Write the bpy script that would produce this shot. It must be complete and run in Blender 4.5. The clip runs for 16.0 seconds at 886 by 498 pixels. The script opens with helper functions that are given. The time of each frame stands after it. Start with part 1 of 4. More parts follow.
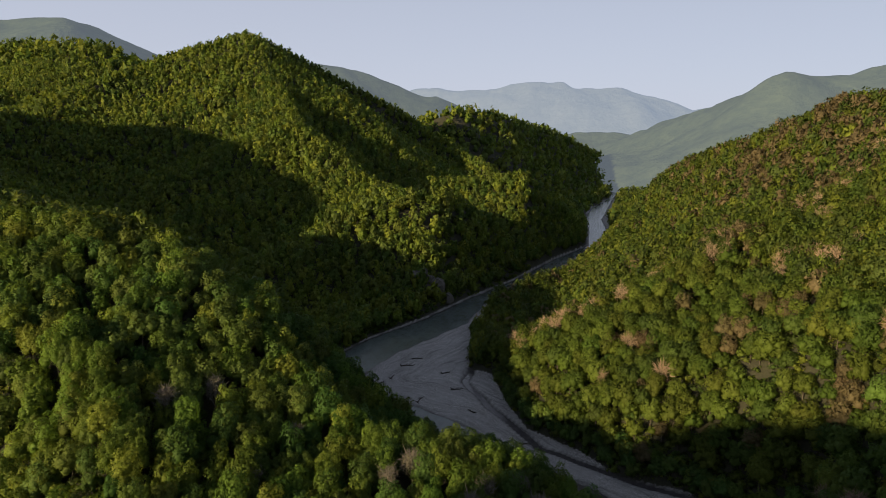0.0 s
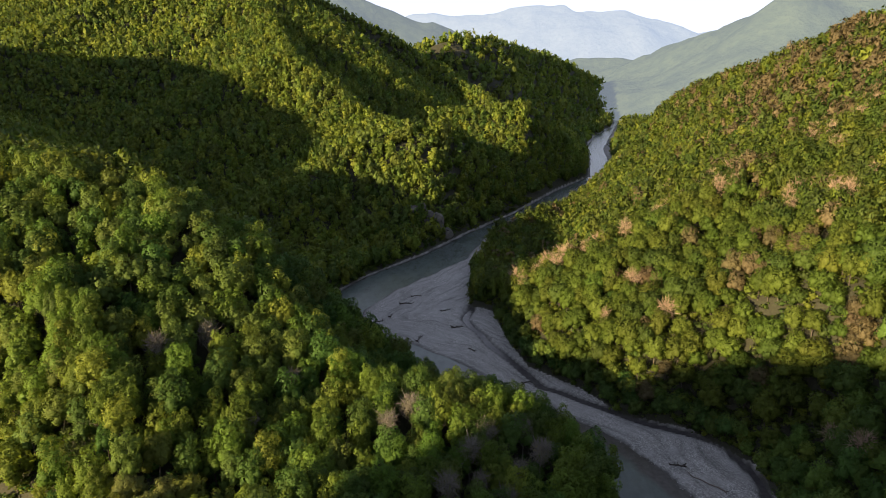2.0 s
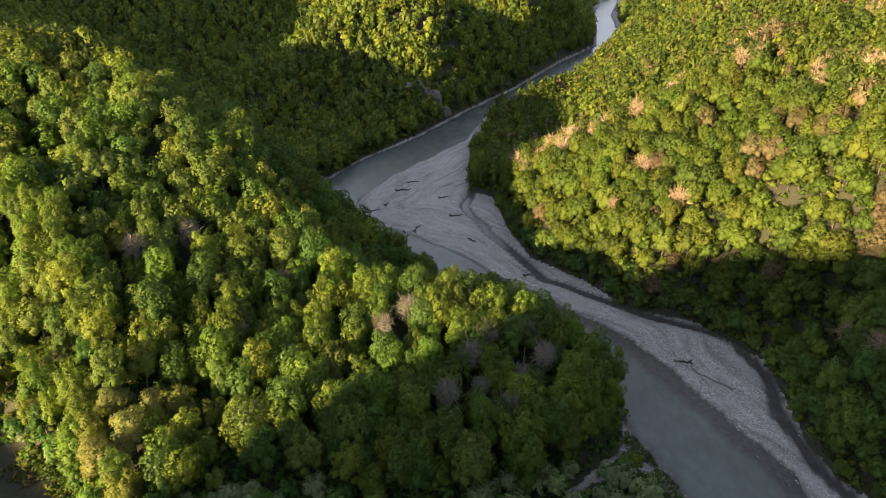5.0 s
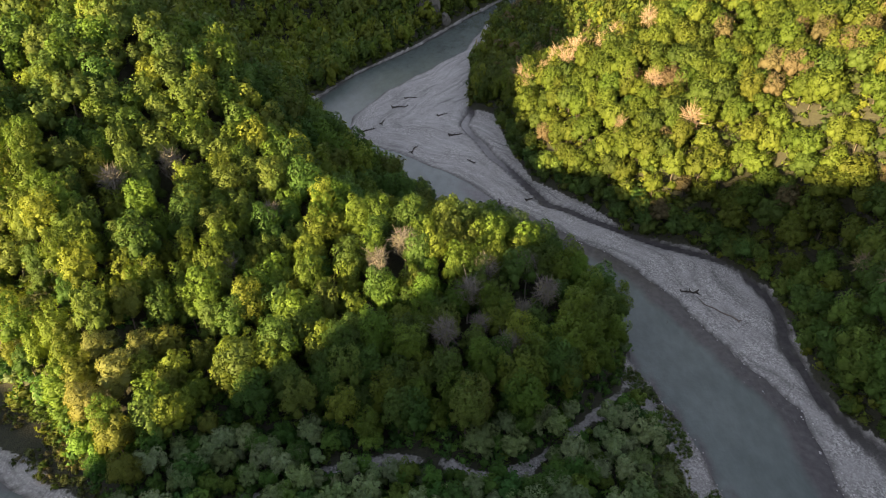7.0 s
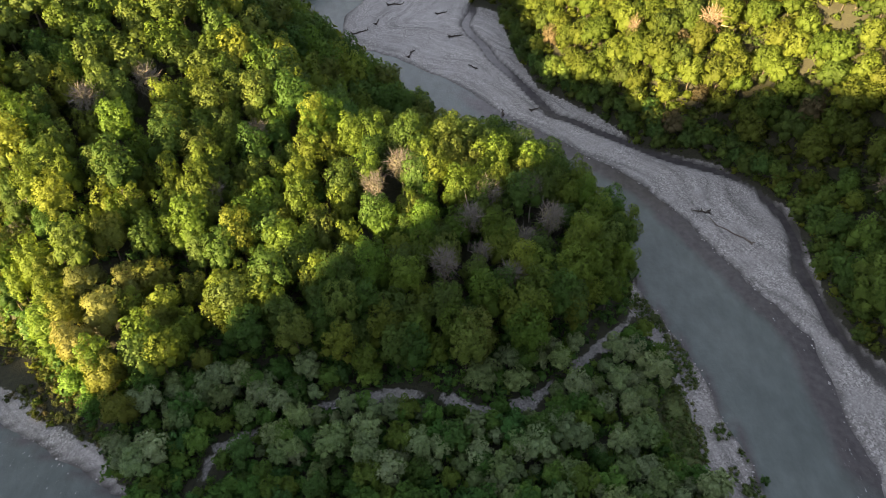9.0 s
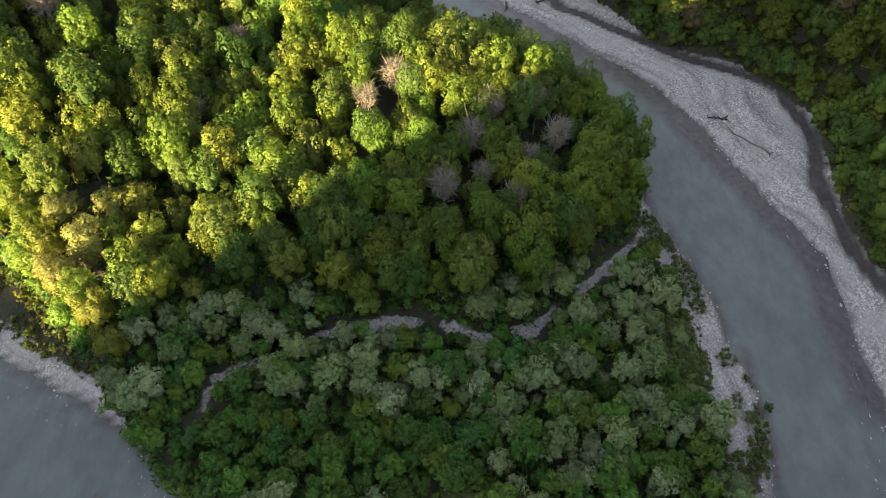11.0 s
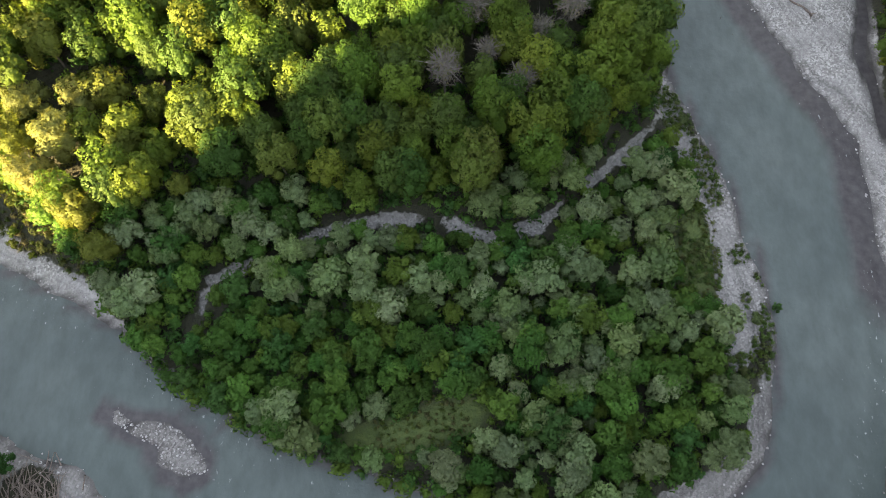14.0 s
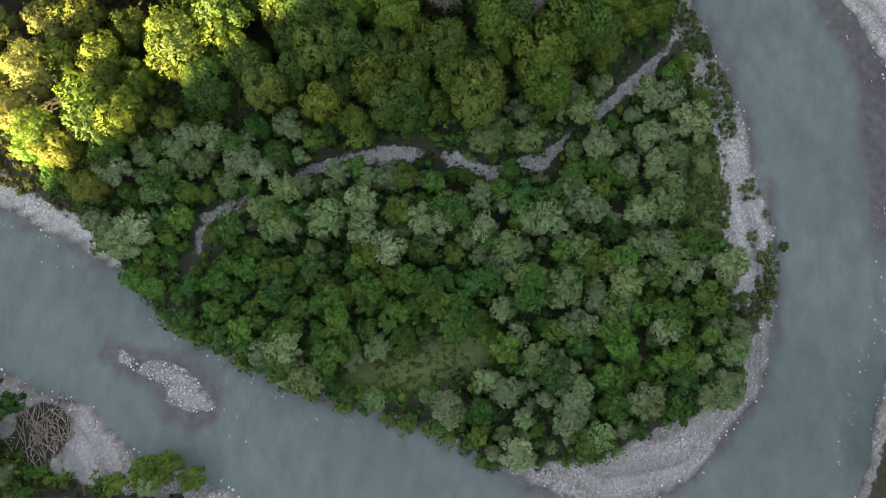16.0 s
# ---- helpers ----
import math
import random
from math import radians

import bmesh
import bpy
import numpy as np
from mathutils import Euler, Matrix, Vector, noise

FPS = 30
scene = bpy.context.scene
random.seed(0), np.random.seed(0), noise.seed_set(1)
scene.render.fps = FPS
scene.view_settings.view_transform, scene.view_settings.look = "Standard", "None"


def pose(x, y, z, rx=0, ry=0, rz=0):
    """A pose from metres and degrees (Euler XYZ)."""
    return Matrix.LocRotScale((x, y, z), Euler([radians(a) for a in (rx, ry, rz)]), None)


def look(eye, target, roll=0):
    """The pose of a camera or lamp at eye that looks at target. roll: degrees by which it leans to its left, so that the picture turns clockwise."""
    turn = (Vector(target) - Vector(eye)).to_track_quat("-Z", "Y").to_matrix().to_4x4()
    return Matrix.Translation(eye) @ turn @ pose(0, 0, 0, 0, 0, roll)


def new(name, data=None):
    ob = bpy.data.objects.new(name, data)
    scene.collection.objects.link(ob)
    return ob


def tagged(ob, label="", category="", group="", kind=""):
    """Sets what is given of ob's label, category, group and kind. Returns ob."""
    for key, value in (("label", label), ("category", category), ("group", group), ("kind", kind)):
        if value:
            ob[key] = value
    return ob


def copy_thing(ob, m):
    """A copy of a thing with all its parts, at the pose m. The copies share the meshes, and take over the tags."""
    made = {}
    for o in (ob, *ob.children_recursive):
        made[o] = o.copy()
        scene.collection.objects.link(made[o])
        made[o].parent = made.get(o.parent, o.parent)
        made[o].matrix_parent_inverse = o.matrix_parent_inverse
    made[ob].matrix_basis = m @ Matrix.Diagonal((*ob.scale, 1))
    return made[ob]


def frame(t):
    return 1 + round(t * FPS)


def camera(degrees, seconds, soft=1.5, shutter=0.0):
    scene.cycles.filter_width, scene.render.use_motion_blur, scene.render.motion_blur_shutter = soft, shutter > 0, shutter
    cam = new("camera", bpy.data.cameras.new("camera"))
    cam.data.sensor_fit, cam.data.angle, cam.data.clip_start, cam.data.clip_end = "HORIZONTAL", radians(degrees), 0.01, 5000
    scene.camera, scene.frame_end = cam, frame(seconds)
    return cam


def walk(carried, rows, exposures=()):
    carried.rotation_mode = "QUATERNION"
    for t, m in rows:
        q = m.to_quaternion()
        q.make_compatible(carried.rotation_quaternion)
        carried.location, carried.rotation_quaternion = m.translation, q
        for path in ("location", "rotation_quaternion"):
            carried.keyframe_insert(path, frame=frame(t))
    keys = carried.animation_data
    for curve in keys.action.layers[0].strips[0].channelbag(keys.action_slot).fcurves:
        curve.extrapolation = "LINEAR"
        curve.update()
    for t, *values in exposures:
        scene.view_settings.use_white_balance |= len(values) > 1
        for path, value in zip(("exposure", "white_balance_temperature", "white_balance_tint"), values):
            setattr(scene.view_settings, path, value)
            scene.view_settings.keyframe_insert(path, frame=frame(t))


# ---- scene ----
cam = camera(67.1, 16.0, soft=0.9)
PATH = [
    (0, (0.506, 0.385, 140.839), (0.409, 2.356, 140.515), 2.1),
    (0.5, (0.059, 3.559, 141.222), (-0.033, 5.521, 140.845), 2.0),
    (1, (0.143, 6.579, 141.29), (0.053, 8.531, 140.864), 1.7),
    (1.5, (0.445, 9.312, 141.242), (0.356, 11.252, 140.767), 1.5),
    (2, (0.558, 12.247, 141.337), (0.47, 14.175, 140.812), 1.4),
    (2.5, (0.66, 15.488, 141.473), (0.575, 17.4, 140.894), 1.2),
    (3, (0.694, 18.573, 141.858), (0.611, 20.466, 141.218), 1.1),
    (3.5, (0.507, 21.846, 141.952), (0.428, 23.718, 141.252), 1.1),
    (4, (0.323, 25.195, 142.088), (0.246, 27.044, 141.328), 1.0),
    (6.5, (1.051, 41.813, 142.516), (0.98, 43.51, 141.461), 0.6),
    (7, (1.283, 45.297, 143.038), (1.212, 46.956, 141.923), 0.4),
    (7.5, (1.305, 49.123, 143.213), (1.235, 50.74, 142.038), 0.2),
    (8, (1.483, 52.529, 143.527), (1.412, 54.097, 142.287), 0.1),
    (8.5, (1.44, 55.8, 143.597), (1.371, 57.317, 142.296), 0.0),
    (9, (1.162, 59.271, 143.664), (1.096, 60.734, 142.302), -0.1),
    (11.5, (1.575, 75.847, 143.964), (1.51, 76.981, 142.317), -1.3),
    (12, (1.677, 78.703, 143.812), (1.611, 79.768, 142.12), -1.6),
    (12.5, (1.683, 82.042, 144.135), (1.616, 83.033, 142.399), -1.9),
    (13, (1.417, 85.743, 144.471), (1.355, 86.65, 142.69), -2.0),
    (13.5, (1.334, 89.583, 144.785), (1.272, 90.402, 142.962), -2.5),
    (14, (1.142, 93.827, 145.097), (1.083, 94.551, 143.234), -2.8),
    (14.5, (1.306, 97.63, 145.328), (1.245, 98.264, 143.432), -3.7),
    (15, (1.015, 100.897, 145.294), (0.958, 101.448, 143.373), -4.0),
    (15.5, (0.917, 104.36, 145.39), (0.863, 104.822, 143.445), -4.9),
    (16, (0.795, 108.127, 145.383), (0.743, 108.495, 143.418), -6.2),
]
EXPOSURES = [(0, 1.12, 6050, 11), (1, 1.46, 6000, 13), (2, 1.98, 6050, 13), (3.5, 2.48, 6250, 13), (5, 2.76, 6400, 13), (7, 2.95, 6550, 12), (9, 3.18, 6650, 12), (12.5, 3.80, 6750, 8.5),
             (16, 4.06, 6800, 7)]
walk(cam, [(t, look(eye, target, roll)) for t, eye, target, roll in PATH], EXPOSURES)

# ---- world, sun and exposure ----
SUN_FROM = Vector((-0.68, -0.733, 0.0)).normalized()
SUN_ELEVATION = radians(13.5)
world = bpy.data.worlds.new("sky_world")
scene.world = world
world.use_nodes = True
wn = world.node_tree.nodes
sky = wn.new("ShaderNodeTexSky")
sky.sky_type = "NISHITA"
sky.sun_disc = False
sky.sun_elevation = SUN_ELEVATION
sky.sun_rotation = math.atan2(SUN_FROM.x, SUN_FROM.y)
sky.air_density, sky.dust_density, sky.ozone_density = 1.0, 2.0, 1.5
wn["Background"].inputs["Strength"].default_value = 0.0176
# evening haze: a thin pale veil over the clear sky, thickest towards the horizon
aim = wn.new("ShaderNodeTexCoord")
split = wn.new("ShaderNodeSeparateXYZ")
haze = wn.new("ShaderNodeValToRGB")
veil = wn.new("ShaderNodeMix")
veil.data_type = "RGBA"
veil.inputs[0].default_value = 0.55
for e, (at, col) in zip([haze.color_ramp.elements[0], haze.color_ramp.elements.new(0.25), haze.color_ramp.elements.new(0.6), haze.color_ramp.elements[1]],
                        ((0.0, (0.97, 0.97, 1.0)), (0.25, (0.70, 0.76, 0.88)), (0.5, (0.24, 0.27, 0.31)), (1.0, (0.13, 0.155, 0.185)))):
    e.position, e.color = at, (*col, 1)
lift = wn.new("ShaderNodeMix")
lift.data_type, lift.blend_type = "RGBA", "MULTIPLY"
lift.inputs[0].default_value = 1.0
lift.inputs[7].default_value = (27.5, 28, 30.5, 1)
wl = world.node_tree.links
wl.new(aim.outputs["Generated"], split.inputs[0])
wl.new(split.outputs[2], haze.inputs[0])
wl.new(haze.outputs[0], lift.inputs[6])
wl.new(sky.outputs[0], veil.inputs[6])
wl.new(lift.outputs[2], veil.inputs[7])
wl.new(veil.outputs[2], wn["Background"].inputs[0])

sun_data = bpy.data.lights.new("sun", "SUN")
sun_data.energy, sun_data.angle, sun_data.color = 4.4, radians(0.6), (1.0, 0.725, 0.36)
sun = new("sun", sun_data)
sun_dir = Vector((SUN_FROM.x * math.cos(SUN_ELEVATION), SUN_FROM.y * math.cos(SUN_ELEVATION), math.sin(SUN_ELEVATION)))
sun.matrix_world = look(sun_dir * 600, (0, 0, 0))


# ---- materials ----
def material(name):
    m = bpy.data.materials.new(name)
    m.use_nodes = True
    t = m.node_tree
    t.nodes.clear()
    out = t.nodes.new("ShaderNodeOutputMaterial")

    def node(kind, **inputs):
        n = t.nodes.new(kind)
        for key, value in inputs.items():
            key = key.replace("_", " ")
            if isinstance(value, bpy.types.NodeSocket):
                t.links.new(value, n.inputs[key])
            else:
                n.inputs[key].default_value = value
        return n

    return m, t, node, out


def link(t, a, b):
    t.links.new(a, b)


def ramp(t, node, fac, *stops):
    r = node("ShaderNodeValToRGB")
    link(t, fac, r.inputs["Fac"])
    while len(r.color_ramp.elements) < len(stops):
        r.color_ramp.elements.new(0.5)
    for e, (at, col) in zip(r.color_ramp.elements, stops):
        e.position = at
        e.color = (*col, 1) if len(col) == 3 else (col[0], col[0], col[0], 1)
    return r.outputs["Color"]


def mix(t, node, fac, a, b, blend="MIX"):
    n = t.nodes.new("ShaderNodeMix")
    n.data_type, n.blend_type = "RGBA", blend
    for sock, v in ((n.inputs[0], fac), (n.inputs[6], a), (n.inputs[7], b)):
        if isinstance(v, bpy.types.NodeSocket):
            t.links.new(v, sock)
        else:
            sock.default_value = v if isinstance(v, (int, float)) else (*v, 1)
    return n.outputs[2]


def maths(t, op, a, b=0.0, clamp=False):
    n = t.nodes.new("ShaderNodeMath")
    n.operation, n.use_clamp = op, clamp
    for sock, v in zip(n.inputs, (a, b)):
        if isinstance(v, bpy.types.NodeSocket):
            t.links.new(v, sock)
        else:
            sock.default_value = v
    return n.outputs[0]


def coords(t, kind="Object"):
    return t.nodes.new("ShaderNodeTexCoord").outputs[kind]


def world_place(t):
    return t.nodes.new("ShaderNodeNewGeometry").outputs["Position"]


def attribute(t, name, out="Fac"):
    n = t.nodes.new("ShaderNodeAttribute")
    n.attribute_name = name
    return n.outputs[out]


def noise_tex(t, node, vec, scale, detail=3.0, rough=0.55):
    n = node("ShaderNodeTexNoise", Scale=scale, Detail=detail, Roughness=rough)
    link(t, vec, n.inputs["Vector"])
    return n.outputs["Fac"]


def leaf_material(name, single, relief=0.0, relief_scale=1.2):
    """Foliage: the tree's own tint, patchy from clump to clump, with some light let through the leaves."""
    m, t, node, out = material(name)
    col = attribute(t, "tint", "Color")
    isl = t.nodes.new("ShaderNodeNewGeometry").outputs["Random Per Island"]
    val = maths(t, "MULTIPLY_ADD", isl, 0.34)
    t.nodes[-1].inputs[2].default_value = 0.78
    hsv = node("ShaderNodeHueSaturation", Color=col)
    if single:
        rnd = t.nodes.new("ShaderNodeObjectInfo").outputs["Random"]
        link(t, maths(t, "ADD", maths(t, "MULTIPLY", rnd, 0.03), 0.485), hsv.inputs["Hue"])
        val = maths(t, "MULTIPLY", val, maths(t, "ADD", maths(t, "MULTIPLY", maths(t, "FRACT", maths(t, "MULTIPLY", rnd, 7.31)), 0.45), 0.78))
    p = world_place(t)
    patch = noise_tex(t, node, p, 0.35, 2.0)
    val = maths(t, "MULTIPLY", val, maths(t, "ADD", maths(t, "MULTIPLY", patch, 0.7), 0.65))
    link(t, val, hsv.inputs["Value"])
    col = hsv.outputs["Color"]
    b = node("ShaderNodeBsdfPrincipled", Base_Color=col, Roughness=0.62)
    b.inputs["Specular IOR Level"].default_value = 0.18
    tr = node("ShaderNodeBsdfTranslucent", Color=mix(t, node, 1.0, col, (1.0, 0.95, 0.6), "MULTIPLY"))
    if relief:
        n1 = noise_tex(t, node, p, relief_scale, 4.0, 0.7)
        bump = node("ShaderNodeBump", Strength=relief, Distance=1.0, Height=n1)
        link(t, bump.outputs[0], b.inputs["Normal"])
    ms = t.nodes.new("ShaderNodeMixShader")
    ms.inputs[0].default_value = 0.48
    link(t, b.outputs[0], ms.inputs[1])
    link(t, tr.outputs[0], ms.inputs[2])
    link(t, ms.outputs[0], out.inputs["Surface"])
    return m


LEAF = leaf_material("leaves", True)
LEAFY = leaf_material("slope_leaves", False)
FAR_LEAF = leaf_material("far_forest_leaves", False, 0.3, 0.9)


def bark_material(name, c1, c2):
    m, t, node, out = material(name)
    p = coords(t)
    n = noise_tex(t, node, p, 2.5, 5.0, 0.7)
    col = ramp(t, node, n, (0.3, c1), (0.7, c2))
    b = node("ShaderNodeBsdfPrincipled", Base_Color=col, Roughness=0.9)
    bump = node("ShaderNodeBump", Strength=0.6, Distance=0.05, Height=n)
    link(t, bump.outputs[0], b.inputs["Normal"])
    link(t, b.outputs[0], out.inputs["Surface"])
    return m


BARK = bark_material("bark", (0.035, 0.030, 0.025), (0.095, 0.078, 0.062))
TWIG = bark_material("bare_twigs", (0.10, 0.092, 0.08), (0.20, 0.182, 0.158))
RED_TWIG = bark_material("reddish_twigs", (0.15, 0.11, 0.075), (0.32, 0.235, 0.155))
DRIFTWOOD = bark_material("driftwood", (0.06, 0.047, 0.040), (0.22, 0.18, 0.155))
DARKWOOD = bark_material("wet_wood", (0.02, 0.017, 0.015), (0.07, 0.055, 0.045))


def ground_material():
    m, t, node, out = material("ground")
    p = world_place(t)
    # woodland soil, litter and low herbs
    n1 = noise_tex(t, node, p, 0.12, 4.0)
    n2 = noise_tex(t, node, p, 1.1, 5.0, 0.65)
    soil = ramp(t, node, n2, (0.3, (0.012, 0.012, 0.007)), (0.55, (0.024, 0.025, 0.012)), (0.75, (0.036, 0.042, 0.016)))
    # open grass
    grass = ramp(t, node, n2, (0.3, (0.045, 0.070, 0.018)), (0.6, (0.080, 0.110, 0.028)), (0.8, (0.14, 0.135, 0.060)))
    soil = mix(t, node, attribute(t, "grass"), soil, grass)
    # gravel: pale stones, silt sheets and darker damp runnels
    v = node("ShaderNodeTexVoronoi", Scale=2.4)
    link(t, p, v.inputs["Vector"])
    stone = ramp(t, node, v.outputs["Color"], (0.0, (0.10, 0.095, 0.09)), (0.5, (0.25, 0.24, 0.232)), (1.0, (0.50, 0.48, 0.465)))
    silt = ramp(t, node, noise_tex(t, node, p, 0.16, 5.0, 0.6), (0.38, (0.225, 0.216, 0.210)), (0.6, (0.312, 0.303, 0.296)))
    gravel = mix(t, node, ramp(t, node, noise_tex(t, node, p, 0.07, 3.0), (0.42, (0.10,)), (0.58, (0.62,))), stone, silt)
    # flood lines: damp hollows and pale silt ribbons drawn out along the flow
    along = t.nodes.new("ShaderNodeSeparateXYZ")
    link(t, p, along.inputs[0])
    drawn = t.nodes.new("ShaderNodeCombineXYZ")
    link(t, maths(t, "MULTIPLY", attribute(t, "flow"), 0.30), drawn.inputs[0])
    link(t, maths(t, "MULTIPLY", along.outputs[1], 0.028), drawn.inputs[1])
    lines = noise_tex(t, node, drawn.outputs[0], 1.0, 5.0, 0.62)
    runnel = ramp(t, node, lines, (0.34, (0.56,)), (0.44, (0.84,)), (0.56, (1.0,)), (0.68, (1.12,)))
    gravel = mix(t, node, 1.0, gravel, runnel, "MULTIPLY")
    wet = attribute(t, "wet")
    gravel = mix(t, node, wet, gravel, (0.038, 0.035, 0.033))
    edge = maths(t, "ADD", attribute(t, "gravel"), maths(t, "MULTIPLY", maths(t, "SUBTRACT", noise_tex(t, node, p, 0.5, 4.0), 0.5), 0.9))
    edge = ramp(t, node, edge, (0.42, (0.0,)), (0.58, (1.0,)))
    col = mix(t, node, edge, soil, gravel)
    b = node("ShaderNodeBsdfPrincipled", Base_Color=col, Roughness=0.9)
    fine = maths(t, "ADD", n2, maths(t, "MULTIPLY", v.outputs["Distance"], 0.5))
    bump = node("ShaderNodeBump", Strength=0.8, Distance=0.25, Height=fine)
    link(t, bump.outputs[0], b.inputs["Normal"])
    link(t, b.outputs[0], out.inputs["Surface"])
    return m


GROUND = ground_material()


def water_material():
    m, t, node, out = material("river_water")
    p = world_place(t)
    shallow = attribute(t, "shallow")
    broad = noise_tex(t, node, p, 0.035, 3.0)
    deep = ramp(t, node, broad, (0.35, (0.068, 0.085, 0.082)), (0.65, (0.088, 0.106, 0.101)))
    bed = ramp(t, node, noise_tex(t, node, p, 0.5, 4.0), (0.35, (0.052, 0.049, 0.051)), (0.65, (0.075, 0.069, 0.071)))
    sh = ramp(t, node, maths(t, "ADD", shallow, maths(t, "MULTIPLY", maths(t, "SUBTRACT", noise_tex(t, node, p, 0.12, 3.0), 0.5), 0.5)), (0.36, (0.0,)), (0.74, (1.0,)))
    col = mix(t, node, sh, deep, bed)
    streak = node("ShaderNodeMapping", Scale=(0.55, 0.28, 0.5), Rotation=(0, 0, 0.55))
    link(t, p, streak.inputs["Vector"])
    mottle = noise_tex(t, node, streak.outputs[0], 0.5, 4.0, 0.6)
    col = mix(t, node, 1.0, col, ramp(t, node, mottle, (0.35, (0.86,)), (0.65, (1.10,))), "MULTIPLY")
    riffle = attribute(t, "riffle")
    foam_n = noise_tex(t, node, streak.outputs[0], 2.4, 4.0, 0.6)
    foam = ramp(t, node, maths(t, "ADD", foam_n, maths(t, "MULTIPLY", riffle, 0.12)), (0.73, (0.0,)), (0.82, (0.50,)))
    col = mix(t, node, foam, col, (0.55, 0.58, 0.58))
    b = node("ShaderNodeBsdfPrincipled", Base_Color=col, Roughness=0.22, IOR=1.33)
    r1 = noise_tex(t, node, p, 0.6, 4.0, 0.6)
    bump = node("ShaderNodeBump", Distance=0.3, Height=maths(t, "ADD", r1, maths(t, "MULTIPLY", foam_n, 0.5)))
    link(t, maths(t, "MULTIPLY_ADD", riffle, 0.5), bump.inputs["Strength"])
    bump.inputs["Strength"].links[0].from_node.inputs[2].default_value = 0.35
    link(t, bump.outputs[0], b.inputs["Normal"])
    link(t, b.outputs[0], out.inputs["Surface"])
    return m


WATER = water_material()


def stone_material(name, c1, c2):
    m, t, node, out = material(name)
    p = world_place(t)
    n = noise_tex(t, node, p, 1.2, 5.0, 0.65)
    isl = t.nodes.new("ShaderNodeNewGeometry").outputs["Random Per Island"]
    col = ramp(t, node, maths(t, "ADD", maths(t, "MULTIPLY", n, 0.5), maths(t, "MULTIPLY", isl, 0.5)), (0.25, c1), (0.75, c2))
    b = node("ShaderNodeBsdfPrincipled", Base_Color=col, Roughness=0.85)
    bump = node("ShaderNodeBump", Strength=0.7, Distance=0.2, Height=n)
    link(t, bump.outputs[0], b.inputs["Normal"])
    link(t, b.outputs[0], out.inputs["Surface"])
    return m


STONE = stone_material("river_stone", (0.15, 0.14, 0.135), (0.40, 0.385, 0.38))
CLIFF = stone_material("cliff_rock", (0.05, 0.05, 0.045), (0.15, 0.14, 0.125))


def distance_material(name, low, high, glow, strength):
    """Wooded mountains kilometres away, a plain backdrop: the haze of the air between is painted in as a faint glow."""
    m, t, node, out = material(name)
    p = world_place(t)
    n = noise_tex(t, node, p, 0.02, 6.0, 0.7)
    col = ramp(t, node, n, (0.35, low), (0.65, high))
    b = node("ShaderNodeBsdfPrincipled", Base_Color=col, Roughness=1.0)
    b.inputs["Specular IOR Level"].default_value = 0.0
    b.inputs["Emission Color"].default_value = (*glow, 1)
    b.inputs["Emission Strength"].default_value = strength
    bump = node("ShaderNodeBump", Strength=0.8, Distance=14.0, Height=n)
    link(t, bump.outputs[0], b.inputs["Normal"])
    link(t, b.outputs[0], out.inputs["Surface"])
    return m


# ---- the lie of the land ----
# forest edge on the inner bank of the river, going downstream round the bend
INNER_BANK = [(609, 2819), (497, 2361), (389, 1957), (315, 1642), (238, 1415), (197, 1240), (179, 1087), (152, 913), (95, 800), (35, 657), (-2, 586), (-39, 504), (-73, 446), (-92, 395),
              (-85, 365), (-62, 338), (-38, 306), (-10, 277), (14, 257), (34, 238), (48, 218), (52, 203), (49, 191), (55, 172),
              (58, 152), (59, 128), (62, 121), (61.5, 111), (53.5, 103.5), (40, 97), (30, 92), (13, 90), (-5, 98), (-36, 106), (-59, 118), (-70, 126),
              (-79, 134), (-91, 149), (-101, 156), (-111, 166), (-145, 185), (-260, 215)]
# forest edge on the outer bank
OUTER_BANK = [(760, 2819), (590, 2361), (440, 1957), (352, 1684), (288, 1411), (236, 1211), (212, 1034), (182, 919), (130, 780), (108, 704), (55, 615), (16, 550), (-1, 447), (0, 396),
              (14, 385), (22, 339), (30, 312), (53, 291), (66, 271), (92, 261), (109, 236), (108, 216), (106, 195), (108, 180),
              (117, 167), (121, 148), (113, 125), (91, 100), (86, 88), (76, 65), (55, 46), (20, 36), (-15, 50), (-45, 77), (-62, 81),
              (-72, 82), (-86, 86), (-98, 93), (-130, 112), (-260, 146)]
# waterline of the main channel
WATER_INNER = [(619, 2819), (505, 2361), (396, 1957), (319, 1642), (242, 1415), (201, 1240), (183, 1087), (155, 913), (98, 800), (38, 657), (1, 586), (-37, 504), (-71, 446), (-90, 395),
               (-83, 365), (-60, 338), (-36, 306), (-8, 277), (16, 258), (36, 240), (50, 220), (53, 200), (57, 189), (64, 168),
               (69, 148), (70, 133), (68, 118), (63, 104), (49, 88), (32, 80), (18, 86), (12, 89), (-5, 97), (-36, 105),
               (-59, 117), (-72, 127), (-90, 136), (-104, 142), (-145, 160), (-260, 190)]
WATER_OUTER = [(680, 2819), (545, 2361), (425, 1957), (338, 1684), (272, 1411), (224, 1211), (204, 1034), (174, 919), (122, 780), (100, 704), (48, 615), (10, 560), (-3, 500), (-30, 450),
               (-48, 420), (-62, 380), (-61, 351), (-33, 339), (-6, 317), (13, 295), (36, 276), (65, 247), (78, 221), (90, 196),
               (98, 181), (97, 166), (98, 150), (97, 132), (90, 110), (86, 92), (76, 66), (55, 48), (20, 38), (-15, 53), (-45, 82),
               (-64, 88), (-80, 99), (-98, 105), (-130, 120), (-260, 153)]
